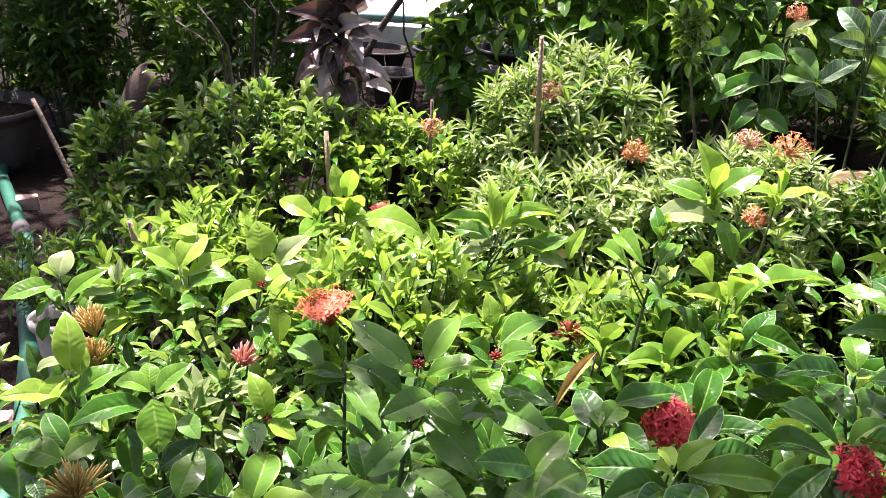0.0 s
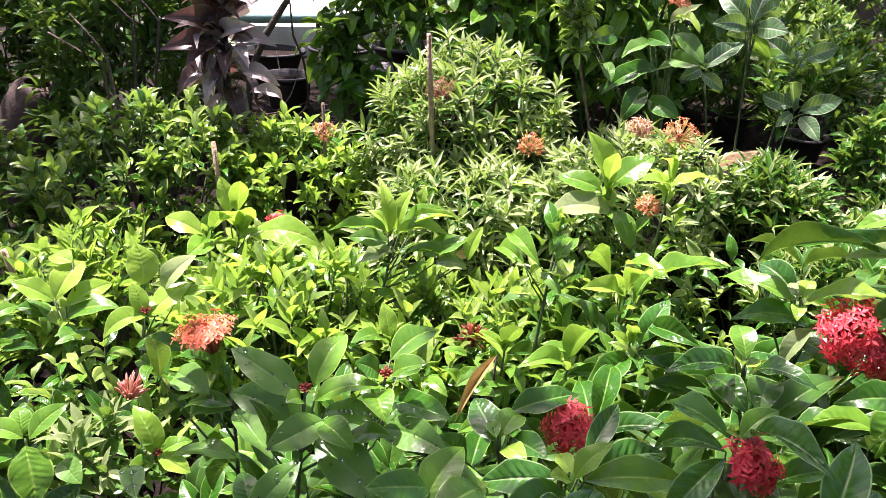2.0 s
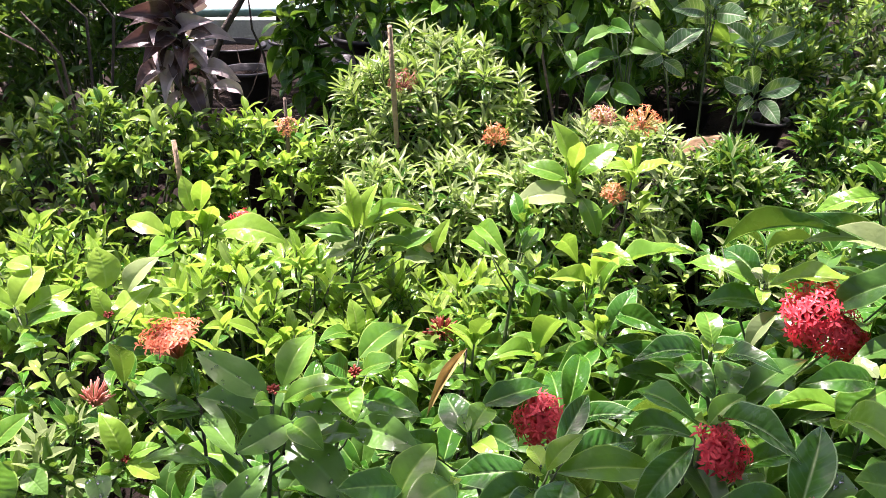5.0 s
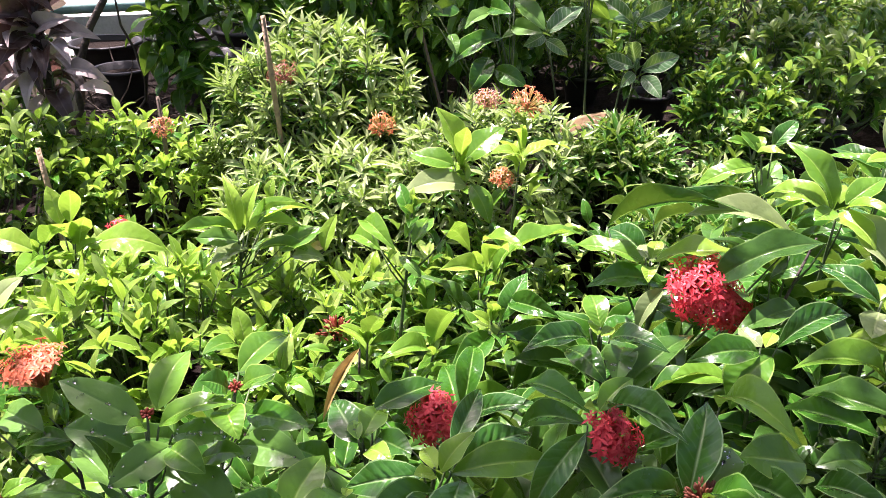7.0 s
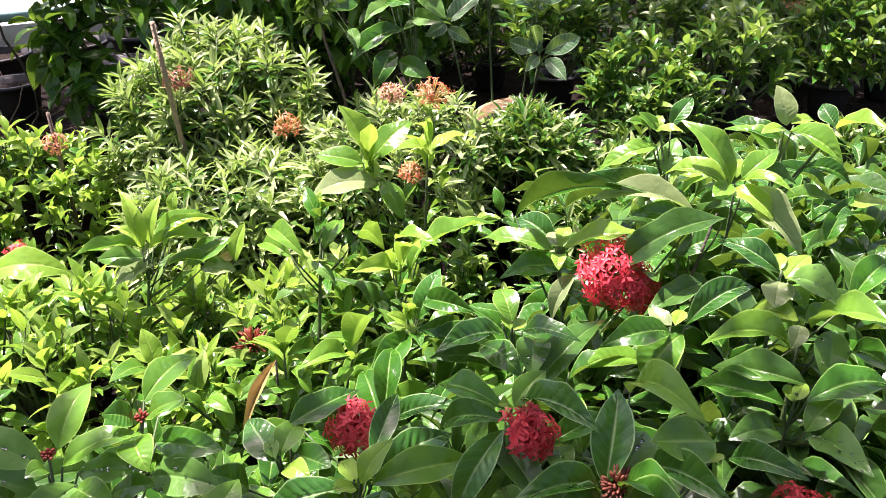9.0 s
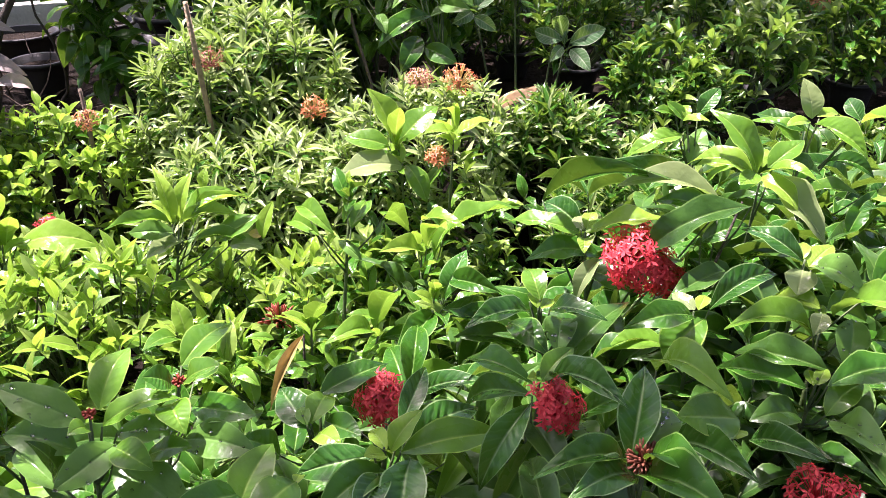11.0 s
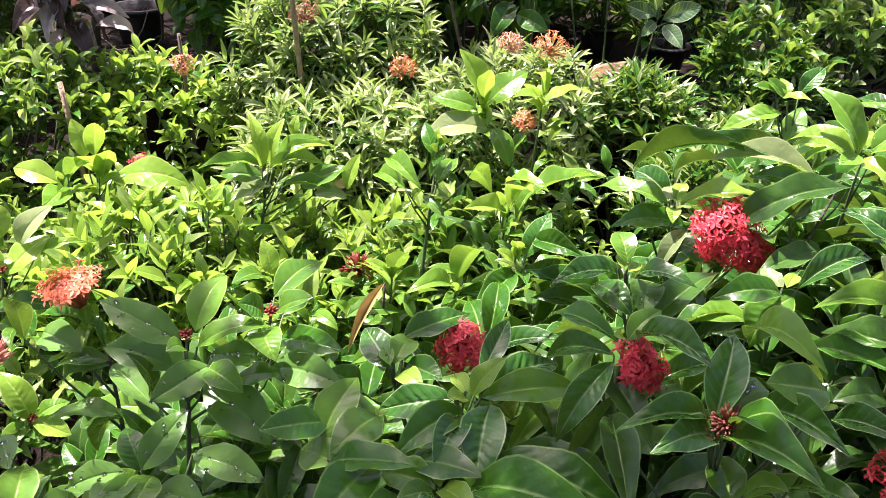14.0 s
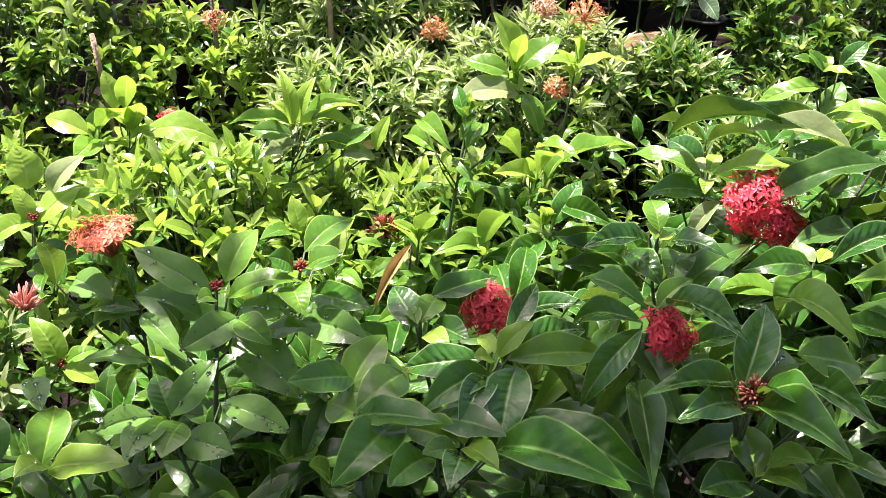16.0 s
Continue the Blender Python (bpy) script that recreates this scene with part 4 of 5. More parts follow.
PLANTS["spiky"] = root("ixora_shrub", 0.55, 0.57, 0, "ixora shrub with a spiky rust-brown bud cluster", "shrub", "ixora shrubs")
shoot(PLANTS["spiky"], (0.556, 0.592, 0.742), "plain", [
    (-1.3, 1.3, 0.2, 50, 32, 12.5, 6.0, 2, "v"),
    (0.8, 1.7, -0.1, 33, 11, 8.5, 5.2, -10, "w"),
    (-1.9, 1.4, -0.3, -180, 10, 13.0, 5.0, 14, "d"),
    (-1.9, -0.6, -0.6, -164, 17, 12.0, 5.2, 20, "v"),
    (0.4, -0.1, 0.2, -82, 26, 10.5, 4.8, -18, "d"),
    (-0.9, -1.0, -0.9, -86, 25, 15.0, 6.5, -19, "d"),
    (4.7, 1.4, 0.7, -83, 18, 13.5, 4.8, -25, "v"),
    (11.5, -1.8, 4.7, 174, 16, 9.0, 6.4, 23, "m"),
    (11.2, -2.5, 3.7, -148, 16, 3.0, 2.2, 6, "y"),
    (7.1, 9.0, 6.0, -86, 17, 13.5, 5.5, -20, "m"),
    (-9.2, 11.6, -5.3, -107, -11, 16.0, 5.5, -6, "h"),
])
shoot(PLANTS["spiky"], (0.539, 0.537, 0.670), "plain", [
    (0.0, 0.0, 0.0, 70, 3, 8.5, 4.8, 10, "m"),
    (1.4, 0.3, 1.4, -71, 45, 7.0, 4.2, -27, "m"),
    (0.2, -0.4, -0.2, -82, 37, 7.5, 4.6, -14, "m"),
    (-0.7, -0.1, -0.6, -171, 12, 8.0, 4.8, 16, "d"),
    (0.1, 0.0, 0.1, 35, -8, 3.5, 1.8, -4, "y"),
    (7.2, -0.4, 1.1, -86, 33, 13.0, 5.5, -21, "d"),
])

PLANTS["whitetip"] = root("ixora_shrub", 0.88, 0.90, 0, "ixora shrub with pale new tips", "shrub", "ixora shrubs")
shoot(PLANTS["whitetip"], (0.845, 0.873, 0.730), "plain", [
    (-0.3, -0.3, -0.6, 172, -2, 12.0, 6.0, 26, "d"),
    (0.2, -0.0, 0.2, 102, 10, 5.0, 2.9, 20, "s"),
    (0.6, -0.3, 0.3, 38, 10, 4.0, 2.4, -4, "y"),
    (1.7, -1.0, -1.2, -173, -49, 10.5, 8.2, 16, "m"),
    (2.5, -0.7, 0.1, -4, 20, 13.0, 5.4, -24, "v"),
    (14.1, -11.4, -1.6, 157, 7, 14.0, 6.2, 18, "m"),
    (16.0, -10.2, 2.5, 111, -16, 9.0, 4.4, 16, "y"),
    (-2.3, 2.2, -7.7, 149, -8, 10.1, 5.5, 19, "m"),
    (6.4, -6.0, -5.5, -80, 23, 12.0, 5.5, -27, "d"),
])

PLANTS["rightback"] = root("ixora_shrub", 1.17, 1.14, 0, "tall ixora with bright arching leaves", "shrub", "ixora shrubs")
shoot(PLANTS["rightback"], (1.059, 1.210, 0.912), "plain", [
    (-0.9, -0.2, -2.0, 156, -25, 12.4, 5.7, 22, "m"),
    (-0.6, 0.8, 0.7, -62, 9, 5.5, 2.9, -18, "y"),
    (-1.6, 1.9, 1.4, 140, 10, 4.4, 2.2, 24, "m"),
    (0.0, 0.4, 1.0, 67, 32, 3.5, 2.0, 6, "y"),
    (0.3, -2.4, -7.6, 39, 43, 8.5, 4.6, -8, "w"),
    (2.3, 0.1, 1.4, 8, 42, 7.0, 3.6, -29, "v"),
    (0.1, -3.6, -7.5, -44, 0, 10.3, 4.4, -17, "y"),
    (-0.5, 0.6, 0.5, 126, 42, 5.0, 2.6, 26, "m"),
])
shoot(PLANTS["rightback"], (1.045, 0.985, 0.895), "plain", [
    (-0.5, 0.5, -0.0, 121, 45, 13.6, 5.9, 25, "m"),
    (-0.9, 0.7, -0.3, 120, -3, 12.0, 5.5, 19, "y"),
    (-1.2, -0.2, 0.3, -164, -9, 5.0, 3.7, 14, "m"),
    (0.9, -0.3, 1.1, -1, 30, 8.0, 4.6, -18, "m"),
    (0.8, -0.6, 0.5, -74, 5, 9.5, 4.0, -14, "y"),
    (0.4, -0.5, -0.3, -68, -35, 15.0, 7.2, -24, "s"),
    (-1.3, -0.5, -0.5, -78, -17, 9.0, 5.0, -14, "y"),
    (0.3, 0.3, 1.0, 45, 37, 4.0, 2.0, 0, "y"),
    (2.9, 0.6, 0.9, -16, -15, 10.0, 5.0, -36, "d"),
])
shoot(PLANTS["rightback"], (1.334, 1.150, 0.906), "plain", [
    (-0.9, 0.9, -0.2, 101, 64, 8.3, 5.1, 24, "s"),
    (-1.2, 1.0, -0.7, 175, -5, 5.5, 3.3, 16, "y"),
    (-0.3, 0.4, 0.3, -9, -5, 6.5, 3.3, -18, "y"),
    (-0.7, 0.3, -1.1, -77, -14, 12.5, 5.9, -21, "m"),
    (-1.3, 1.6, -2.9, 108, 3, 12.0, 5.0, 33, "d"),
    (6.6, -4.3, 0.1, 80, 30, 6.0, 3.6, 31, "v"),
    (6.6, -4.5, -0.4, -88, 15, 12.0, 5.5, -20, "y"),
    (8.0, -14.4, -14.6, 164, -52, 9.2, 3.6, 13, "m"),
    (-3.6, -3.5, -14.0, -48, 7, 10.3, 5.1, -19, "m"),
    (2.3, -2.2, -8.7, -56, -10, 9.3, 4.2, -33, "d"),
    (4.7, -9.9, -14.1, -64, 16, 9.0, 4.6, -18, "y"),
    (-1.8, 1.6, -7.0, 128, 25, 11.7, 5.5, 23, "m"),
])

PLANTS["rightfront"] = root("ixora_shrub", 0.99, 0.76, 0, "dense long-leaved ixora with fresh yellow shoots", "shrub", "ixora shrubs")
shoot(PLANTS["rightfront"], (1.025, 0.839, 0.805), "plain", [
    (-0.3, 0.0, -0.4, 116, 14, 11.0, 4.8, 36, "v"),
    (-0.2, 0.2, 0.0, 56, 9, 4.5, 2.4, 6, "y"),
    (0.1, -0.9, -1.0, 12, 19, 6.5, 3.7, -13, "y"),
    (-0.6, -0.5, -1.6, -139, -15, 6.0, 5.0, 1, "s"),
    (0.3, -1.4, -1.3, -90, 4, 11.0, 5.6, -26, "w"),
    (1.2, -1.3, -2.1, -109, -15, 5.5, 3.6, -13, "m"),
    (7.7, -7.3, -4.0, 9, 21, 11.0, 5.5, -14, "d"),
])
shoot(PLANTS["rightfront"], (1.000, 0.760, 0.745), "plain", [
    (0.1, 0.4, 0.6, -146, -17, 5.0, 3.0, 2, "s"),
    (0.8, 0.1, 1.1, 3, 14, 5.5, 3.3, -15, "m"),
    (1.1, -0.8, 0.6, -84, 31, 14.0, 6.2, -16, "m"),
    (0.3, 1.7, 0.3, 105, -20, 8.0, 4.0, 16, "y"),
    (4.2, -1.8, -0.2, -136, -32, 8.5, 5.0, -4, "w"),
    (-0.4, 0.3, -0.2, 38, 19, 3.0, 1.8, -1, "y"),
    (5.9, -4.7, -2.9, -105, 16, 10.0, 5.0, -29, "d"),
])
shoot(PLANTS["rightfront"], (0.896, 0.660, 0.728), "plain", [
    (-1.5, 0.2, -1.5, 108, -16, 15.0, 6.2, 28, "d"),
    (0.6, -1.4, -0.6, -12, -1, 14.0, 6.6, -19, "d"),
    (2.6, 0.8, 0.2, 116, -12, 14.0, 6.2, 28, "h"),
    (-0.7, -0.2, -1.0, 59, 5, 3.5, 1.8, 7, "y"),
    (-0.4, -0.4, -0.8, 28, 17, 3.5, 2.2, -4, "y"),
    (-0.2, -2.9, -4.5, 5, 28, 7.5, 4.2, -10, "m"),
    (0.7, -4.3, -4.7, -106, 16, 12.0, 6.0, -27, "w"),
    (-8.9, 1.4, -9.5, -75, 20, 12.0, 5.2, -28, "v"),
    (-1.5, 0.3, -6.5, 177, 10, 9.0, 5.0, 23, "h"),
])

PLANTS["cordyline"] = root("cordyline", -0.36, 2.60, 0, "cordyline with drooping dusky purple leaves, sunlit ones coloured pale grey", "plant")
shoot(PLANTS["cordyline"], (-0.358, 2.600, 0.939), "stem", [
    (-2.1, -1.9, -4.3, -119, -51, 11.1, 5.3, 25, "g"),
    (1, -1.9, -4.1, 49, -41, 12.1, 5.4, 50, "g"),
    (2.6, -0.6, -1.2, -13, 2, 14.9, 6, -40, "g"),
    (6, -4.5, -9.3, -24, -11, 13.5, 5.6, -40, "g"),
    (3.1, -4.6, -9.9, 107, -48, 10.2, 4.7, -10, "g"),
    (3.4, -6.8, -14.9, 62, -46, 12.2, 5.4, 35, "g"),
    (8.5, -7.1, -14.9, 28, -18, 12.1, 4.7, -45, "g"),
    (0.7, 0.6, 1.4, -39, 18, 14, 6.1, -70, "g"),
    (-0.3, 2.1, 4.7, -38, 24, 13.8, 5.8, 60, "g"),
    (-1.4, -0.7, -1.8, -146, 2, 17.9, 7.8, 60, "p"),
    (-1.7, 1.5, 3.2, -138, 15, 18.1, 7.8, 70, "p"),
    (-1.4, 2.3, 4.9, -114, 45, 16, 7.4, -35, "p"),
    (0.1, 2.3, 5, -70, 50, 15.3, 7.4, 15, "p"),
    (-3.7, -3.7, -8.6, -130, -23, 14.4, 6, 35, "p"),
    (-0, 3, 6.7, -4, 27, 18.2, 7.9, -65, "p"),
    (-1.5, 0, -0.1, -122, -21, 15.1, 6.8, 40, "p"),
])

PLANTS["bigback"] = root("tall_plant", 0.97, 2.25, BED, "tall back plant with long arching leaves", "plant")
shoot(PLANTS["bigback"], (0.975, 2.250, 0.949), "", [
    (-4.9, 2.2, 4.5, -157, -9, 12.9, 5, 15, "w"),
    (-4.2, -0.3, -1.2, -176, -24, 18.4, 7.1, 30, "d"),
    (-4.2, -0.4, -1.3, -9, 0, 15, 6.1, -15, "w"),
    (0.9, 3.7, 8.3, -65, -28, 14, 5.7, -30, "w"),
    (-0.6, 0.8, 1.8, -66, -1, 12, 5.1, -60, "w"),
    (-8.9, -2.4, -6.3, -140, -36, 13, 6.5, 25, "d"),
    (-7.4, -4, -9.5, -55, -16, 11.6, 5.8, -65, "d"),
    (-19.5, 1, 0.3, -91, -36, 7.5, 3.7, -20, "w"),
    (-0.3, 5, 11.1, 12, 27, 11.6, 4.6, -20, "s"),
    (1.6, 5.7, 12.9, -65, -17, 10.3, 3.8, -15, "y"),
    (-26.5, 7, 13.1, -92, 44, 12.5, 5.7, 15, "d"),
    (-24.8, 3.8, 6, 30, 6, 11.7, 5.9, -65, "d"),
    (-6.7, 3.5, 7.1, -81, 0, 12, 5.2, -55, "d"),
])

PLANTS["silver"] = root("veined_plant", 1.28, 2.29, BED, "plant with broad grey-green leaves and white veins", "plant")
shoot(PLANTS["silver"], (1.093, 2.280, 0.933), "", [
    (-0.7, 0, -0, 15, 27, 15.7, 6.5, -30, "c"),
    (-0.9, -0.7, -1.6, -35, -30, 8.1, 4, -70, "c"),
    (-1.3, 0, -0.1, -156, -15, 8.7, 4.3, 55, "c"),
])
shoot(PLANTS["silver"], (1.255, 2.350, 1.042), "", [
    (-0.9, 0.7, 1.5, 119, 32, 14.4, 6.5, 55, "c"),
    (-1.7, 0.2, 0.2, -179, 5, 11.1, 5.6, 70, "c"),
    (-0.3, -0.4, -0.9, 107, -15, 10.1, 5.1, -70, "c"),
    (0.7, 0.8, 1.9, 46, 41, 12.2, 6.1, -15, "c"),
    (2, -0, 0.1, -77, 4, 13, 6.5, -70, "c"),
    (2.3, 1.5, 3.5, -87, 25, 11.8, 5.9, 60, "c"),
    (0.1, -0.9, -2, 17, -40, 12.1, 5.3, 45, "m"),
])
shoot(PLANTS["silver"], (1.362, 2.200, 0.826), "", [
    (-0.6, 0.7, 0.8, 124, 11, 10.1, 5.1, 65, "c"),
    (-0.7, -0.1, -0.8, -157, -31, 7, 3.5, 45, "c"),
    (1.4, -0.6, -0, -15, 21, 12.1, 6, -65, "c"),
    (0.3, 0.6, 1.2, -140, 54, 10.3, 5.1, -25, "c"),
    (1.4, -1.5, -1.6, -74, -30, 10.1, 5, -45, "c"),
])
shoot(PLANTS["silver"], (1.422, 2.350, 0.942), "", [
    (-0.1, -0.2, -0.5, 124, 27, 12.8, 6.4, 65, "c"),
    (0.7, -0.6, -0.5, 47, -8, 8.1, 4.1, -70, "c"),
    (1.8, -0.4, 0.8, 0, 21, 12.1, 6, -65, "c"),
    (-1, -0, -0.8, 152, 4, 14.5, 5.6, 30, "m"),
])


def height_here(x, y):
    """How high the shoots stand about here."""
    near = sorted(((p.x - x) ** 2 + (p.y - y) ** 2 + 1e-4, p.z) for _, p in APEX)[:5]
    return sum(z / d for d, z in near) / sum(1 / d for d, z in near)


CLEAR = [(0.821, 1.008), (0.336, 0.945), (0.53, 0.755), (0.555, 0.6), (-0.226, 1.136), (-0.425, 1.375), (0.29, 1.38)]


def undergrowth():
    """The lower leaves of the near plants, below the shoots that rise out of them."""
    r = random.Random(5)
    twigs, heaps = {}, {}
    for plant, at in list(APEX):
        if not plant.name.startswith("ixora"):
            continue
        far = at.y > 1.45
        # Dark tones put the shade beneath the near shoots into the leaf colour.
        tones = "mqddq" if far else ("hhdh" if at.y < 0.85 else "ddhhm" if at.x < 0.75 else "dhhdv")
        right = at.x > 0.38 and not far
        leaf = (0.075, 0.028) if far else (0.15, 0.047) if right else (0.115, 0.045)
        for k in range(22):
            x, y = at.x + r.gauss(0, 0.11), at.y + r.gauss(0, 0.09)
            if y < 0.42 or y > 2.0 or any(abs(x - fx) < 0.08 and fy - 0.2 < y < fy + 0.03 for fx, fy in CLEAR):
                continue
            drop = r.uniform(0.14, 0.24) if k < 7 else r.uniform(0.19, 0.38)
            z = height_here(x, y) - drop
            n = Vector((r.gauss(0, 0.3), r.gauss(-0.25, 0.3), 1)).normalized()
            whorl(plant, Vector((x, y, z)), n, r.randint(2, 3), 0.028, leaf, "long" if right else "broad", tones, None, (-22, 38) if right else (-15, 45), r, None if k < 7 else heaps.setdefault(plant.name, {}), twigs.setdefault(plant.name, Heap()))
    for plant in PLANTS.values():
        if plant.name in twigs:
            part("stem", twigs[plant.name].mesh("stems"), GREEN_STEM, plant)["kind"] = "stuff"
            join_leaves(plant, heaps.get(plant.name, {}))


undergrowth()

# ---- flowers of the near plants ----
flower_head(PLANTS["longleaf"], (0.821, 1.008, 0.765), 0.054, (-0.15, -0.7, 0.65), "red", 170, True, 3, label="full scarlet flower head", petal=0.0115, spread=1.05)
flower_head(PLANTS["longleaf"], (0.865, 0.985, 0.735), 0.036, (0.4, -0.6, 0.4), "red", 85, True, 13, label="scarlet flower head beside a larger one", petal=0.0115, spread=0.95)
flower_head(PLANTS["redfront"], (0.336, 0.945, 0.655), 0.037, (-0.6, -0.35, 0.6), "red", 110, True, 4, label="full crimson flower head", petal=0.0105, spread=0.95)
flower_head(PLANTS["darkred"], (0.512, 0.732, 0.742), 0.034, (0.2, -0.5, 0.6), "red", 80, True, 5, label="crimson flower head in shade", petal=0.0105, spread=0.95)
flower_head(PLANTS["spiky"], (0.556, 0.592, 0.757), 0.02, (0, -0.35, 1), "rust", 110, False, 6, label="spiky rust-brown bud cluster", spread=1.6)
flower_head(PLANTS["spiky"], (0.842, 0.552, 0.615), 0.045, (0, -0.3, 1), "red", 80, True, 9, label="full scarlet flower head", petal=0.011)
flower_head(PLANTS["orange"], (-0.226, 1.136, 0.718), 0.045, (-0.25, -0.12, 1), "orange", 110, True, 7, label="fading orange flower head, flat-topped with pale petal tips", tube_kind="fade", petal=0.0105, spread=0.66, flat=True)
set_leaf(PLANTS["orange"], leaf_pose(Vector((-0.215, 1.12, 0.668)), 300, 68, 0.055, 0.02, 10), "broad", 3, "m")
flower_head(PLANTS["leftlow"], (-0.425, 1.375, 0.471), 0.04, (0.3, -0.1, 1), "pink", 56, False, 8, label="pink unopened flower buds", spread=0.75)
flower_head(PLANTS["leftlow"], (-0.749, 1.40, 0.524), 0.055, (-0.1, -0.2, 1), "spent", 70, False, 31, label="spent straw-coloured flower cluster", spread=0.55)
flower_head(PLANTS["leftlow"], (-0.73, 1.35, 0.475), 0.05, (0.1, -0.2, 1), "spent", 70, False, 32, label="spent straw-coloured flower cluster", spread=0.6)
flower_head(PLANTS["leftlow"], (-0.627, 0.98, 0.455), 0.05, (0.1, -0.2, 1), "spent", 70, False, 33, label="spent straw-coloured flower cluster", spread=0.9)
flower_head(PLANTS["crosses"], (0.275, 1.46, 0.525), 0.03, (-0.1, -0.2, 1), "bud", 50, False, 34, label="dull red bud cluster", spread=1.3)
flower_head(PLANTS["wet"], (0.115, 0.985, 0.6), 0.03, (-0.1, -0.2, 1), "green", 50, False, 35, label="green unopened buds", spread=1.4)

# ---- middle bushes ----
def bush(name, label, x, y, z, size, shoots, leaf, shape, tones, seed, group="", foot=0, **more):
    b = root(name, x, y, foot, label, "shrub", group)
    foliage(b, (x, y, z), size, shoots, leaf, shape, tones, seed=seed, **more)
    return b


SMALL, NARROW = (0.062, 0.025), (0.07, 0.0135)
lime = bush("ixora_shrub", "compact ixora bush with bright lime young leaves", -0.12, 1.72, 0.4, (0.3, 0.25, 0.2), 95, (0.074, 0.027), "narrow", "yyqy", 11, lift=(15, 66), pairs=(3, 5), inner=0.75)
washed = bush("ixora_shrub", "small young ixora with pale washed-out leaves", -0.47, 1.24, 0.4, (0.12, 0.1, 0.12), 24, (0.062, 0.019), "narrow", "ssw", 26, lift=(0, 60), pairs=(3, 4), gap=0.016, singles=80)
lime_right = bush("ixora_shrub", "ixora bush with mixed lime and green leaves", 0.3, 1.62, 0.36, (0.3, 0.25, 0.2), 95, (0.072, 0.026), "narrow", "qyqy", 21, lift=(15, 66), pairs=(3, 5), inner=0.75)
lime_far = bush("ixora_shrub", "dense green ixora with small oval leaves", 0.62, 1.6, 0.38, (0.3, 0.22, 0.22), 100, (0.062, 0.024), "small", "dqqq", 22, lift=(15, 65), pairs=(3, 4))
cane = bush("ixora_shrub", "tall narrow-leaved ixora bush tied to a cane", 0.42, 2.48, 0.62, (0.36, 0.3, 0.36), 250, NARROW, "narrow", "nnnq", 12, lift=(-8, 58), pairs=(5, 7), gap=0.01)
low = bush("ixora_shrub", "low ixora bush with narrow glossy leaves", 0.34, 2.06, 0.48, (0.3, 0.27, 0.25), 200, NARROW, "narrow", "nnnq", 13, lift=(-8, 58), pairs=(5, 7), gap=0.01)
dark = bush("ixora_shrub", "dense dark green ixora bush", -0.56, 2.44, 0.46, (0.42, 0.3, 0.36), 170, SMALL, "small", "dqq", 14, pairs=(3, 4), tone_top="q")
left_lime = bush("ixora_shrub", "sunlit ixora bush with narrow lime leaves", -0.66, 1.97, 0.36, (0.28, 0.2, 0.22), 105, (0.07, 0.024), "narrow", "yyq", 15, pairs=(3, 4))
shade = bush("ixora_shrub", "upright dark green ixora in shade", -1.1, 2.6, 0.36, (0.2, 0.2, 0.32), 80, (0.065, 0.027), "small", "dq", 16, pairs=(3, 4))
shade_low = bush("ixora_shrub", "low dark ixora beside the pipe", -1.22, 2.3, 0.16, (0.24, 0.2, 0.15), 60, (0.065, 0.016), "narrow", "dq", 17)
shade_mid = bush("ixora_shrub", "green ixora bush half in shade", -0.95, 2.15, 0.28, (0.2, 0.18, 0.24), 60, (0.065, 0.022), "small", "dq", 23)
middle = bush("ixora_shrub", "mid-green ixora bush with fresh tips", -0.12, 2.46, 0.44, (0.3, 0.25, 0.3), 120, SMALL, "small", "qqy", 18, tone_top="y", pairs=(3, 4))
middle_low = bush("ixora_shrub", "low ixora bush with oval leaves", -0.2, 2.12, 0.3, (0.22, 0.2, 0.2), 80, SMALL, "small", "qqm", 24, pairs=(3, 4))
blooming = bush("ixora_shrub", "flowering ixora bush with narrow leaves", 0.8, 1.98, 0.56, (0.32, 0.27, 0.28), 210, (0.066, 0.0135), "narrow", "nnnq", 19, lift=(-8, 58), pairs=(5, 7), gap=0.01)
potted = bush("ixora_shrub", "dark green ixora with narrow leaves in a pot", 1.18, 1.92, 0.58, (0.19, 0.16, 0.18), 120, (0.07, 0.0135), "narrow", "ddn", 20, lift=(0, 62), pairs=(5, 6), gap=0.01)
between = bush("ixora_shrub", "low ixora with pale narrow leaf tips", 1.2, 1.6, 0.45, (0.22, 0.2, 0.2), 100, (0.072, 0.0145), "narrow", "ddn", 25, lift=(0, 62), pairs=(4, 6), gap=0.011)

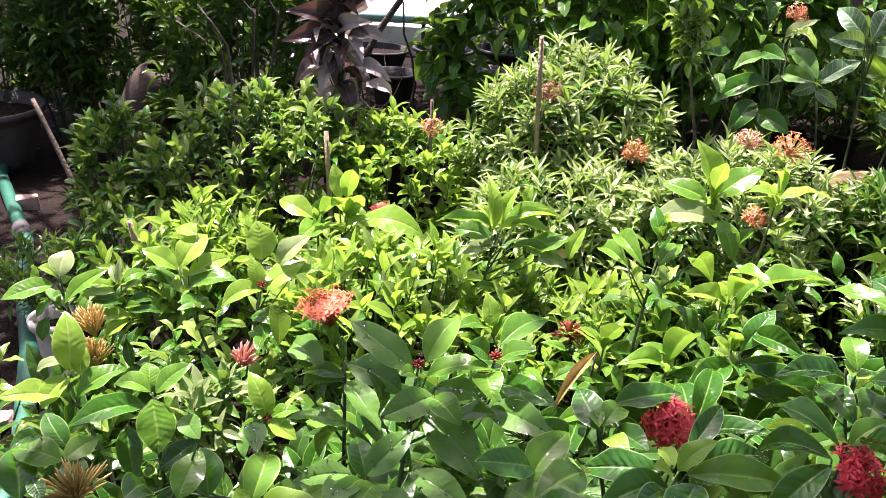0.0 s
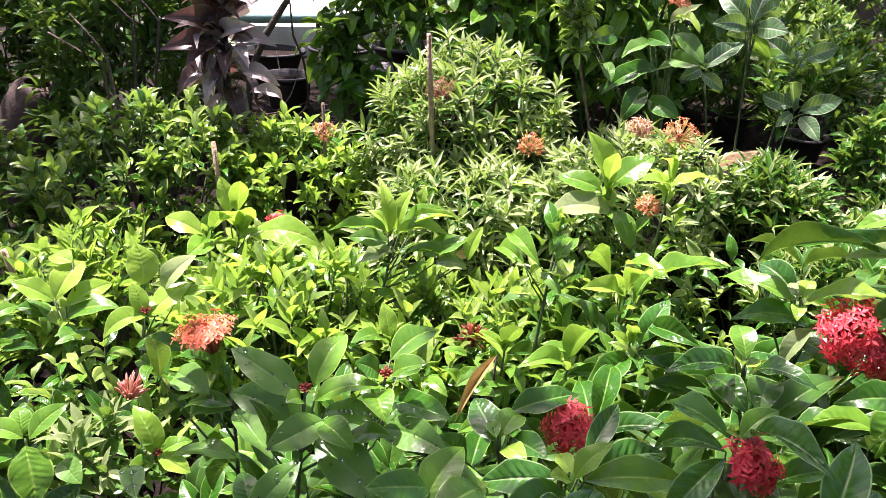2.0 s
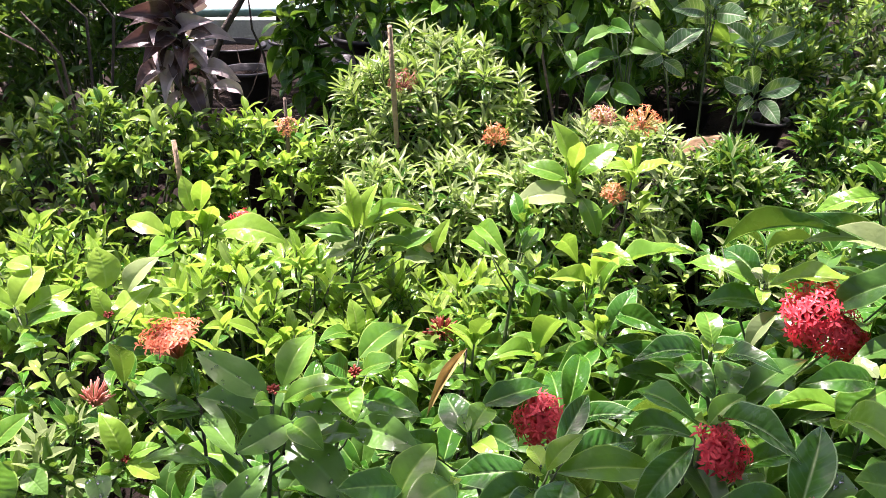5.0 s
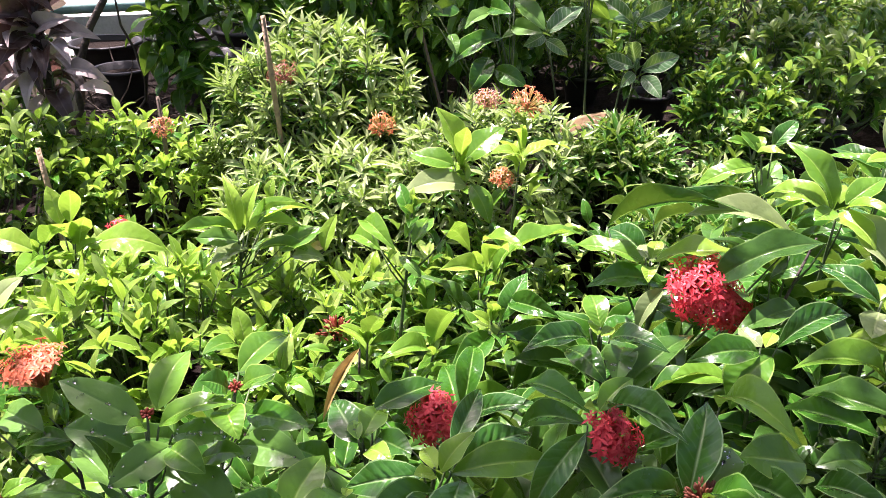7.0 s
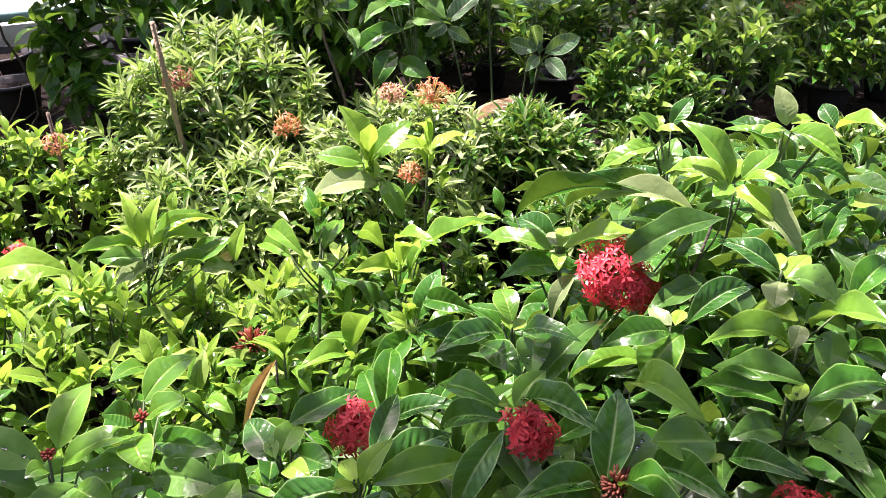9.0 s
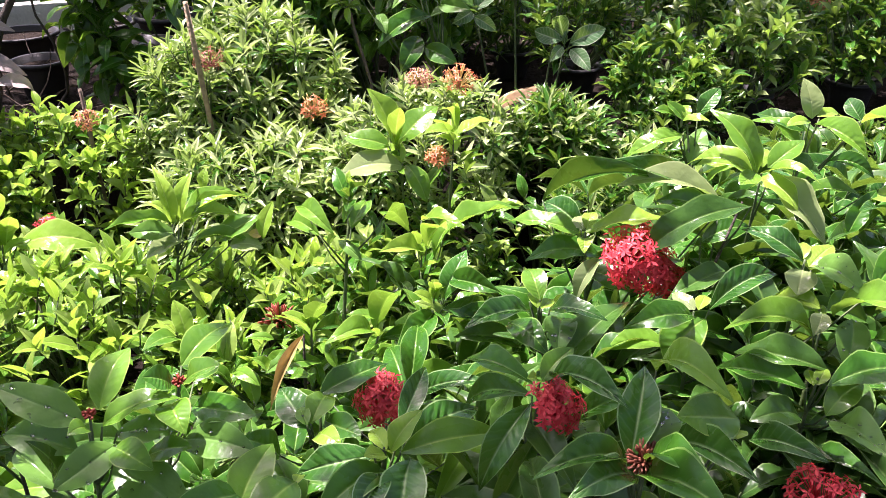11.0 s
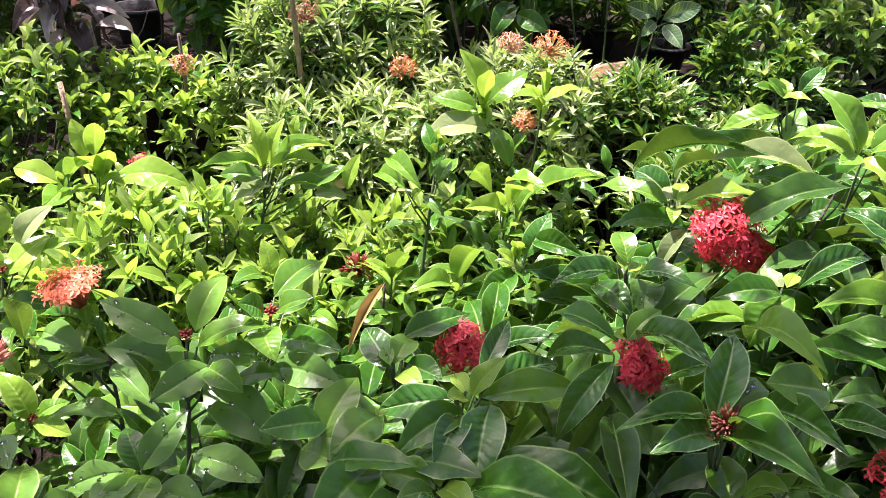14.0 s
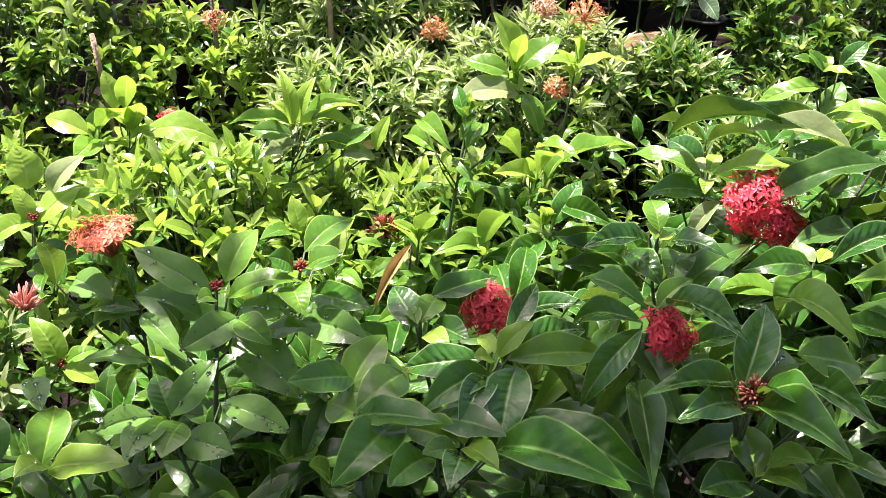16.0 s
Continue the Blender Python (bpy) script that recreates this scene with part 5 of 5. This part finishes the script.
for n_, (x, y, z, sx, sy, sz, num) in enumerate([(1.42, 1.0, 0.46, 0.28, 0.3, 0.28, 60), (1.3, 0.62, 0.4, 0.25, 0.25, 0.28, 50), (1.55, 1.45, 0.46, 0.3, 0.25, 0.28, 60), (1.9, 1.2, 0.42, 0.3, 0.4, 0.28, 50)]):
    bush("ixora_shrub", "long-leaved dark green ixora shrub", x, y, z, (sx, sy, sz), num, (0.13, 0.045), "long", "ddhhv", 400 + n_, "ixora shrubs", singles=110, pairs=(2, 3), gap=0.03, tone_top=None, lift=(-5, 50))
for n_, (bush_, at, rad, kind, tube) in enumerate([
        (blooming, (0.862, 1.863, 0.862), 0.04, "orange", "spent"), (blooming, (0.766, 1.9, 0.862), 0.028, "pink", "spent"),
        (low, (0.537, 2.114, 0.75), 0.034, "orange", "spent"), (cane, (0.296, 2.27, 0.87), 0.036, "rust", "rust"),
        (middle_low, (-0.177, 2.132, 0.522), 0.024, "red", "red"), (middle, (-0.042, 2.28, 0.74), 0.028, "fade", "rust"),
        (blooming, (0.716, 1.65, 0.745), 0.024, "orange", "spent")]):
    flower_head(bush_, at, rad, (0, -0.35, 1), kind, 34, True, 50 + n_, label="fading orange flower head" if kind != "red" else "small red flower head", tube_kind=tube, petal=0.009)
    if kind in ("orange", "pink"):
        flower_head(bush_, at, rad * 1.15, (0, -0.35, 1), "spent", 26, False, 70 + n_, "dry_stamen", "dry straw-coloured stamens", spread=1.3)


flower_head(PLANTS["bigback"], (0.982, 2.28, 1.134), 0.03, (0, -0.4, 1), "fade", 30, True, 81, label="small faded flower head", petal=0.009)

# ---- canes and pegs ----
def stick(name, label, a, b, r0, r1, mat, category="stake"):
    rnd = random.Random(int(a[0] * 1000))
    ob = root(name, a[0], a[1], a[2], label, category)
    h = Heap()
    pts = bent(a, b, 0.006, rnd, 6)
    h.tube(pts, [r0 + (r1 - r0) * k / 6 + (0.0012 if k % 2 else 0) for k in range(7)], 7)
    part("rod", h.mesh("rod"), mat, ob)
    return ob


stick("bamboo_cane", "split dry bamboo cane stuck in the bush", (0.335, 2.3, 0.0), (0.247, 2.2, 1.035), 0.0075, 0.0065, CANE)
stick("wooden_peg", "short cut pale branch stub beside the bush", (-0.31, 2.2, 0.0), (-0.357, 2.262, 0.71), 0.0075, 0.007, CANE)
stick("wooden_peg", "thin brown stick in the bush", (-0.03, 2.36, 0.0), (-0.045, 2.36, 0.8), 0.005, 0.005, BARK)
stick("wooden_peg", "pale cut twig leaning in the bush", (-0.80, 2.02, 0.0), (-0.87, 2.0, 0.5), 0.009, 0.008, CANE)
stick("leaning_stick", "weathered stick leaning on the pot", (-1.62, 3.42, 0.02), (-1.827, 3.56, 0.40), 0.012, 0.010, BARK)

# ---- crown of the cordyline ----
rc = random.Random(12)
for k in range(34):
    z_ = rc.uniform(0.72, 1.14)
    length = rc.uniform(0.11, 0.17)
    set_leaf(PLANTS["cordyline"], leaf_pose(Vector((-0.345, 2.6, z_)), rc.uniform(60, 330), min(60, -58 + (z_ - 0.72) * 230 + rc.uniform(-20, 20)), length, length * 0.36, rc.uniform(-35, 35)), "strap", rc.randrange(99), rc.choice("ppg") if z_ > 0.95 else rc.choice("pgg"))
h = Heap()
h.tube([(-0.345, 2.6, 0), (-0.35, 2.61, 0.5), (-0.345, 2.6, 1.12)], [0.014, 0.013, 0.01], 8)
part("stem", h.mesh("stem"), DARK_BARK, PLANTS["cordyline"])

# ---- bare branches in the shade ----
bare = root("bare_branch", -0.74, 2.98, 0, "thin bare grey branches among dark leaves", "branch")
for top, low_ in (((-0.996, 3.0, 0.881), (-0.833, 3.0, 0.779)), ((-0.915, 3.0, 0.946), (-0.809, 3.0, 0.799)), ((-0.80, 3.0, 1.02), (-0.708, 3.0, 0.924)), ((-0.70, 3.0, 1.03), (-0.617, 3.0, 0.924))):
    h = Heap()
    h.tube([(-0.74, 2.98, 0), ((low_[0] - 0.74) / 2, 2.98, low_[2] * 0.55), low_, Vector(low_).lerp(Vector(top), 0.5) + Vector((0.008, 0, -0.006)), top], [0.006, 0.0055, 0.005, 0.0045, 0.0035], 6)
    part("branch", h.mesh("branch"), BARK if top[0] < -0.85 else DARK_BARK, bare)

# ---- spindly plant ----
spindle = root("spindly_plant", 0.74, 2.2, 0, "spindly plant with small leaf tufts on a bare stem", "plant")
h = Heap()
h.tube([(0.76, 2.2, 0), (0.73, 2.2, 0.77), (0.69, 2.21, 0.93), (0.64, 2.25, 1.2), (0.63, 2.26, 1.4)], [0.006, 0.0045, 0.004, 0.0035, 0.002], 6)
part("stem", h.mesh("stem"), BARK, spindle)
rs, tw = random.Random(8), Heap()
for z_, count in ((0.98, 4), (1.03, 8), (1.08, 8), (1.15, 7), (1.25, 7)):
    for k in range(count):
        n = Vector((rs.gauss(0, 0.8), rs.gauss(-0.3, 0.8), 0.6)).normalized()
        whorl(spindle, Vector((0.67 - (z_ - 1) * 0.13, 2.22, z_)) + n * 0.05, n, 3, 0.014, (0.052, 0.021), "small", "qnqy", None, (0, 50), rs, None, tw)
part("twig", tw.mesh("twigs"), DARK_BARK, spindle)["kind"] = "stuff"


# ---- pots ----
def pot(name, label, x, y, z, r, h, mat, soil=True, tilt=(0, 0), rim=0.012, ribs=0, fill=0.82):
    ob = root(name, x, y, z, label, "pot")
    prof = [(r * 0.72, 0)]
    for k in range(1, 7):
        f = k / 7
        prof.append((r * (0.72 + 0.26 * f) + (0.004 if ribs and k > 3 and k % 2 else 0), h * f * 0.93))
    prof += [(r, h * 0.9), (r + rim, h * 0.905), (r + rim, h), (r - rim * 0.3, h), (r - rim * 0.6, h * 0.82), (r * 0.8, h * (fill - 0.03))]
    body = lathe("pot_body", prof, 40, 0.008, int(x * 100))
    o = part("pot_body", body, mat, ob)
    o.matrix_parent_inverse = Matrix()
    if soil:
        s = lathe("soil", [(r * 0.02, h * (fill + 0.01)), (r * 0.5, h * (fill + 0.015)), (r * (0.6 + 0.38 * fill), h * fill)], 24, 0.02, 3)
        o = part("soil", s, SOIL, ob)
        o.matrix_parent_inverse = Matrix()
    ob.matrix_world = pose(x, y, z, tilt[0], tilt[1], 0)
    return ob


pot("clay_pot", "yellowish clay bowl with a chipped rim", 1.27, 2.16, BED - 0.05, 0.11, 0.22, TERRACOTTA, tilt=(4, -15), fill=0.86)
pot("drum_pot", "large grey ribbed plastic tub in shade", -2.2, 3.78, 0, 0.29, 0.3, GREY_PLASTIC, ribs=1)
jar = tagged(part("clay_jar", lathe("clay_jar", [(0.09, 0), (0.13, 0.12), (0.15, 0.28), (0.148, 0.42), (0.125, 0.54), (0.09, 0.61), (0.06, 0.635), (0.05, 0.62), (0.07, 0.58), (0.11, 0.48)], 32, 0.02, 4), DARK_CLAY, None), "rounded brown earthen jar among the plants", "jar")
jar.matrix_world = pose(-1.38, 3.6, -0.02, 8, 14, 0)
pot("flower_pot", "whitewashed clay pot with a pale rim", -1.085, 1.95, 0, 0.065, 0.215, WHITE_CLAY)
for n_, (x, y, r_, h_) in enumerate([(-0.2, 3.42, 0.1, 0.15), (0.16, 3.3, 0.15, 0.2), (0.32, 3.75, 0.14, 0.22), (-0.3, 4.05, 0.15, 0.13), (0.03, 4.1, 0.15, 0.14)]):
    tagged(pot("nursery_pot", "black plastic nursery pot", x, y, BED, r_, h_, BLACK_PLASTIC), group="nursery pots")

# ---- dry brush on the bed ----
brush = root("dry_twigs", 0.0, 3.15, BED, "tangle of dry grey twigs on dark soil", "twigs", kind="stuff")
rt, h = random.Random(4), Heap()
for k in range(46):
    a = Vector((rt.uniform(-0.4, 0.35), rt.uniform(3.03, 3.5), BED + rt.uniform(0.0, 0.03)))
    d = Vector((rt.uniform(-1, 1), rt.uniform(-0.5, 0.5), rt.uniform(0.0, 0.7))).normalized() * rt.uniform(0.12, 0.3)
    h.tube(bent(a, a + d, 0.03, rt, 4), [0.004, 0.0035, 0.003, 0.0025, 0.0015], 4)
part("twig", h.mesh("twigs"), BARK, brush)["kind"] = "stuff"

# ---- right-hand bed of young plants ----
rb, placed = random.Random(77), 0
for j in range(6):
    for i in range(7):
        x, y = 1.62 + i * 0.42 + rb.uniform(-0.1, 0.1), 2.12 + j * 0.42 + rb.uniform(-0.1, 0.1) - 0.02 * i
        if y > 4.6 - 0.15 * i or (x < 1.5 and y < 2.3):
            continue
        near = j < 2 and i < 5
        hgt = rb.uniform(0.11, 0.2)
        tagged(pot("nursery_pot", "black plastic nursery pot", x, y, BED, 0.08, 0.12, BLACK_PLASTIC), group="nursery pots")
        b = bush("potted_ixora", "young green ixora in a black nursery pot", x, y, BED + 0.1 + hgt * 0.7, (0.21, 0.19, hgt + 0.04), 58 if near else 46, (0.074, 0.023), rb.choice(["small", "narrow", "narrow"]), rb.choice(["dqw", "dqd", "wqn"]), 200 + placed, "potted ixoras", foot=BED + 0.1, singles=70 if near else 0, pairs=(3, 4), gap=0.015)
        placed += 1
        if (i, j) in ((2, 1), (4, 1)):
            flower_head(b, (x - 0.02, y - 0.1, BED + 0.33), 0.04, (0, -0.4, 1), "fade" if i == 2 else "red", 50, True, 90 + i, label="small fading flower head", petal=0.009)

for n_, (x, y, z) in enumerate([(1.48, 1.8, 0.5), (1.85, 1.72, 0.48), (2.25, 1.68, 0.48), (1.65, 2.0, 0.62)]):
    bush("ixora_shrub", "low dark ixora at the edge of the bed", x, y, z, (0.2, 0.16, 0.14), 70, (0.064, 0.016), "narrow", "dhn", 240 + n_, "edge ixoras", foot=BED if y > 1.9 else 0, singles=0, pairs=(4, 5), gap=0.012)

# ---- back hedge and trees ----
big = bush("hedge_shrub", "dark hedge shrub with large oval leaves", 0.5, 3.0, 0.88, (0.6, 0.25, 0.5), 230, (0.115, 0.052), "broad", "dmh", 61, foot=0, singles=120, pairs=(2, 3), gap=0.03, lower=-0.8, lift=(-45, 30))
big2 = bush("hedge_shrub", "dark hedge shrub with large oval leaves", 1.35, 3.3, 1.0, (0.6, 0.3, 0.55), 110, (0.11, 0.05), "broad", "hhd", 62, foot=BED, singles=60, pairs=(2, 3), gap=0.03, lower=-0.8)
tall = bush("hedge_shrub", "tall leafy shrub with drooping oval leaves", 0.95, 2.78, 1.02, (0.45, 0.2, 0.36), 150, (0.1, 0.045), "broad", "mmd", 63, foot=BED, singles=0, pairs=(2, 3), gap=0.03, lower=-0.8, lift=(-40, 35))
for n_, (x, y, z, sx, sy, sz, num) in enumerate([
        (-2.9, 5.0, 0.9, 0.9, 0.45, 1.0, 300), (-1.9, 4.7, 0.85, 0.8, 0.4, 0.95, 320), (-1.1, 4.45, 0.8, 0.55, 0.4, 0.95, 300), (-2.3, 4.25, 0.6, 0.5, 0.3, 0.55, 200),
        (-0.85, 3.5, 0.7, 0.45, 0.35, 0.65, 260), (-1.85, 4.0, 0.65, 0.25, 0.15, 0.4, 90), (-1.5, 4.1, 0.6, 0.5, 0.25, 0.6, 200), (0.62, 4.6, 0.9, 0.42, 0.3, 0.8, 200),
        (0.8, 3.9, 1.05, 0.8, 0.4, 0.65, 260), (2.2, 4.8, 1.2, 0.9, 0.5, 0.8, 240), (3.6, 4.6, 1.1, 0.9, 0.6, 0.7, 220), (4.7, 3.2, 1.0, 0.7, 0.8, 0.6, 160), (-3.4, 3.8, 0.6, 0.6, 0.8, 0.8, 240)]):
    bush("hedge_shrub", "dense dark green boundary shrub", x, y, z, (sx, sy, sz), num, (0.095, 0.03), "small", "hhh", 300 + n_, "boundary shrubs", foot=BED if x > -0.4 else 0, singles=0, pairs=(3, 5), lower=-0.9, inner=0.3)


def tree(name, label, foot, fork, crowns, seed, mat=BARK, leaf=(0.1, 0.045), tone="t"):
    """A trunk to its fork, limbs to each crown (centre, size, leaves) and leaves in loose clumps."""
    r = random.Random(seed)
    ob = root(name, *foot, label, "tree")
    h, leaves = Heap(), Heap()
    h.tube(bent(foot, fork, 0.12, r, 7), [0.09 - 0.006 * k for k in range(8)], 10)
    for c, size, count in crowns:
        h.tube(bent(fork, c, 0.2, r, 6), [0.045 - 0.005 * k for k in range(7)], 7)
        clumps = []
        for k in range(max(6, count // 45)):
            d = Vector((r.gauss(0, 1), r.gauss(0, 1), r.gauss(0, 1))).normalized() * r.uniform(0.35, 1)
            p = Vector((c[0] + d.x * size[0], c[1] + d.y * size[1], c[2] + d.z * size[2]))
            clumps.append(p)
            h.tube(bent(c, p, 0.08, r, 4), [0.015, 0.012, 0.009, 0.006, 0.003], 5)
        for k in range(count):
            p = r.choice(clumps) + Vector((r.gauss(0, 0.13), r.gauss(0, 0.13), r.gauss(0, 0.08)))
            s = r.uniform(0.7, 1.2)
            leaves.leaf(leaf_pose(p, r.uniform(0, 360), r.uniform(-50, 25), leaf[0] * s, leaf[1] * s, r.uniform(-40, 40)), "small", r.randrange(99))
    part("trunk", h.mesh("trunk"), mat, ob)
    part("crown", leaves.mesh("crown"), joined_material(tone), ob)["kind"] = "stuff"
    return ob


# Added out of view: each crown is set to shade one patch of the shrubs.
tree("shade_tree", "garden tree whose bough shades the near shrubs", (3.2, 0.0, 0), (2.2, 1.2, 3.0), [((-0.32, 1.58, 3.6), (0.6, 0.32, 0.2), 420), ((0.45, 1.15, 3.6), (0.4, 0.4, 0.25), 85), ((-1.05, 1.8, 3.6), (0.5, 0.13, 0.15), 200), ((0.42, 1.46, 3.6), (0.25, 0.12, 0.1), 80), ((0.1, -0.7, 3.4), (1.7, 0.7, 0.5), 1500), ((-0.75, 1.9, 3.6), (0.25, 0.1, 0.1), 60), ((0.0, 1.6, 3.6), (0.1, 0.07, 0.08), 55)], 1)
# Two more added trees with unseen crowns that throw shade over the back.
tree("shade_tree", "garden tree behind the hedge", (-2.6, 5.2, 0), (-2.4, 5.0, 2.4), [((-2.0, 3.95, 3.6), (1.0, 0.7, 0.5), 440), ((-2.5, 4.75, 3.6), (0.7, 0.5, 0.4), 300), ((-1.45, 3.4, 3.6), (0.28, 0.25, 0.2), 130), ((-1.75, 3.1, 3.6), (0.3, 0.3, 0.2), 190)], 2)
tree("shade_tree", "garden tree behind the raised bed", (2.4, 5.4, 0.5), (2.2, 5.2, 2.6), [((1.9, 3.7, 3.6), (1.3, 0.9, 0.5), 1600), ((0.1, 4.25, 3.5), (0.5, 0.5, 0.4), 380), ((-0.65, 4.25, 3.5), (0.5, 0.4, 0.4), 480), ((0.55, 3.2, 3.6), (0.3, 0.18, 0.2), 50)], 3)
# Trees added beyond the view on three sides; they screen the low sky.
for n_, (foot, fork, c, size) in enumerate([((-1.6, -4.2, 0), (-1.5, -4.0, 2.0), (-1.5, -3.8, 3.4), (2.0, 0.9, 1.5)), ((2.4, -4.0, 0), (2.4, -3.8, 2.0), (2.4, -3.6, 3.2), (2.0, 0.9, 1.5)), ((-5.2, 0.5, 0), (-5.1, 0.6, 2.0), (-5.0, 0.8, 2.8), (0.9, 2.2, 1.4)), ((5.8, -0.2, 0), (5.7, 0.0, 2.0), (5.6, 0.4, 2.8), (0.9, 2.2, 1.4))]):
    tree("garden_tree", "leafy garden tree beside the path", foot, fork, [(c, size, 1500)], 20 + n_, leaf=(0.26, 0.12))
pale = root("slender_tree", -0.3, 3.05, 0, "slender dark-barked sapling with a forked stem", "tree")
h = Heap()
h.tube([(-0.34, 3.05, 0), (-0.35, 3.05, 0.5), (-0.31, 3.03, 0.75), (-0.25, 3.0, 0.885), (-0.17, 3.0, 1.005), (0.0, 3.0, 1.35)], [0.018, 0.016, 0.014, 0.013, 0.011, 0.006], 8)
part("trunk", h.mesh("trunk"), DARK_BARK, pale)
h = Heap()
h.tube([(-0.34, 3.05, 0.3), (-0.2, 3.04, 0.5), (-0.11, 3.02, 0.62), (-0.101, 3.0, 0.696), (-0.12, 3.0, 0.8), (-0.153, 3.0, 0.884), (-0.16, 3.0, 1.0)], [0.006, 0.0055, 0.005, 0.005, 0.0045, 0.004, 0.003], 6)
part("branch", h.mesh("branch"), DARK_BARK, pale)

# ---- ledge and rail beyond the hedge gap ----
ledge = part("ledge", prism("ledge", [(-0.5, 4.55), (0.3, 4.55), (0.3, 6.1), (-0.5, 6.1)], 0.0, 0.66), CONCRETE, None)
tagged(ledge, "sunlit whitewashed concrete ledge", "ledge", kind="structure")
rail = root("rail", -0.6, 4.25, 0, "faded teal painted rail on thin dark posts", "rail")
h = Heap()
h.tube([(-0.9, 4.25, 0.745), (0.1, 4.2, 0.765), (0.9, 4.2, 0.775)], [0.028, 0.028, 0.028], 10)
part("bar", h.mesh("bar"), TEAL, rail)
for x in (-0.6, -0.07, 0.5):
    h = Heap()
    h.tube([(x, 4.23, 0), (x - 0.01, 4.23, 0.75)], [0.012, 0.012], 8)
    part("post", h.mesh("post"), DARK_BARK, rail)

# ---- ground clutter at the left ----
pipe = root("hose_pipe", -1.58, 2.82, 0.03, "green plastic water pipe lying on the soil", "pipe")
h = Heap()
h.tube([(-2.3, 4.4, 0.035), (-2.02, 3.55, 0.035), (-1.58, 2.82, 0.035), (-1.4, 2.4, 0.035), (-1.23, 2.05, 0.035), (-1.05, 1.6, 0.035), (-0.95, 1.2, 0.035), (-0.9, 0.4, 0.035)], [0.028] * 8, 14)
part("tube", h.mesh("tube"), GREEN_PVC, pipe)
h = Heap()
h.tube([(-1.66, 2.95, 0.035), (-1.60, 2.85, 0.035)], [0.034, 0.034], 14)
part("joint", h.mesh("joint"), GREY_PLASTIC, pipe, "grey pipe joint")


def rubble(name, label, x, y, z, s, seed, mat):
    bm = bmesh.new()
    r = random.Random(seed)
    bmesh.ops.create_cube(bm, size=1)
    for v in bm.verts:
        v.co = Vector((v.co.x * s[0], v.co.y * s[1], v.co.z * s[2] + s[2] / 2)) + Vector([r.uniform(-0.18, 0.18) * q for q in s])
    bmesh.ops.bevel(bm, geom=bm.edges[:], offset=min(s) * 0.08, segments=1, affect="EDGES")
    me = bpy.data.meshes.new(name)
    bm.to_mesh(me)
    ob = part(name, me, mat, None)
    ob.matrix_world = pose(x, y, z, 0, 0, r.uniform(0, 90))
    return tagged(ob, label, "rubble")


rubble("brick", "broken piece of pale pink brick on soil", -1.74, 3.2, -0.01, (0.075, 0.06, 0.08), 1, BRICK)
for n_, (x, y) in enumerate([(-1.2, 1.72), (-1.28, 1.85), (-1.12, 1.55), (-1.35, 1.7), (-1.2, 1.4), (-1.4, 2.0)]):
    tagged(rubble("tile_shard", "broken pale brick tile on the path", x, y, -0.005, (0.1, 0.08, 0.02), 20 + n_, BRICK), group="tile shards")
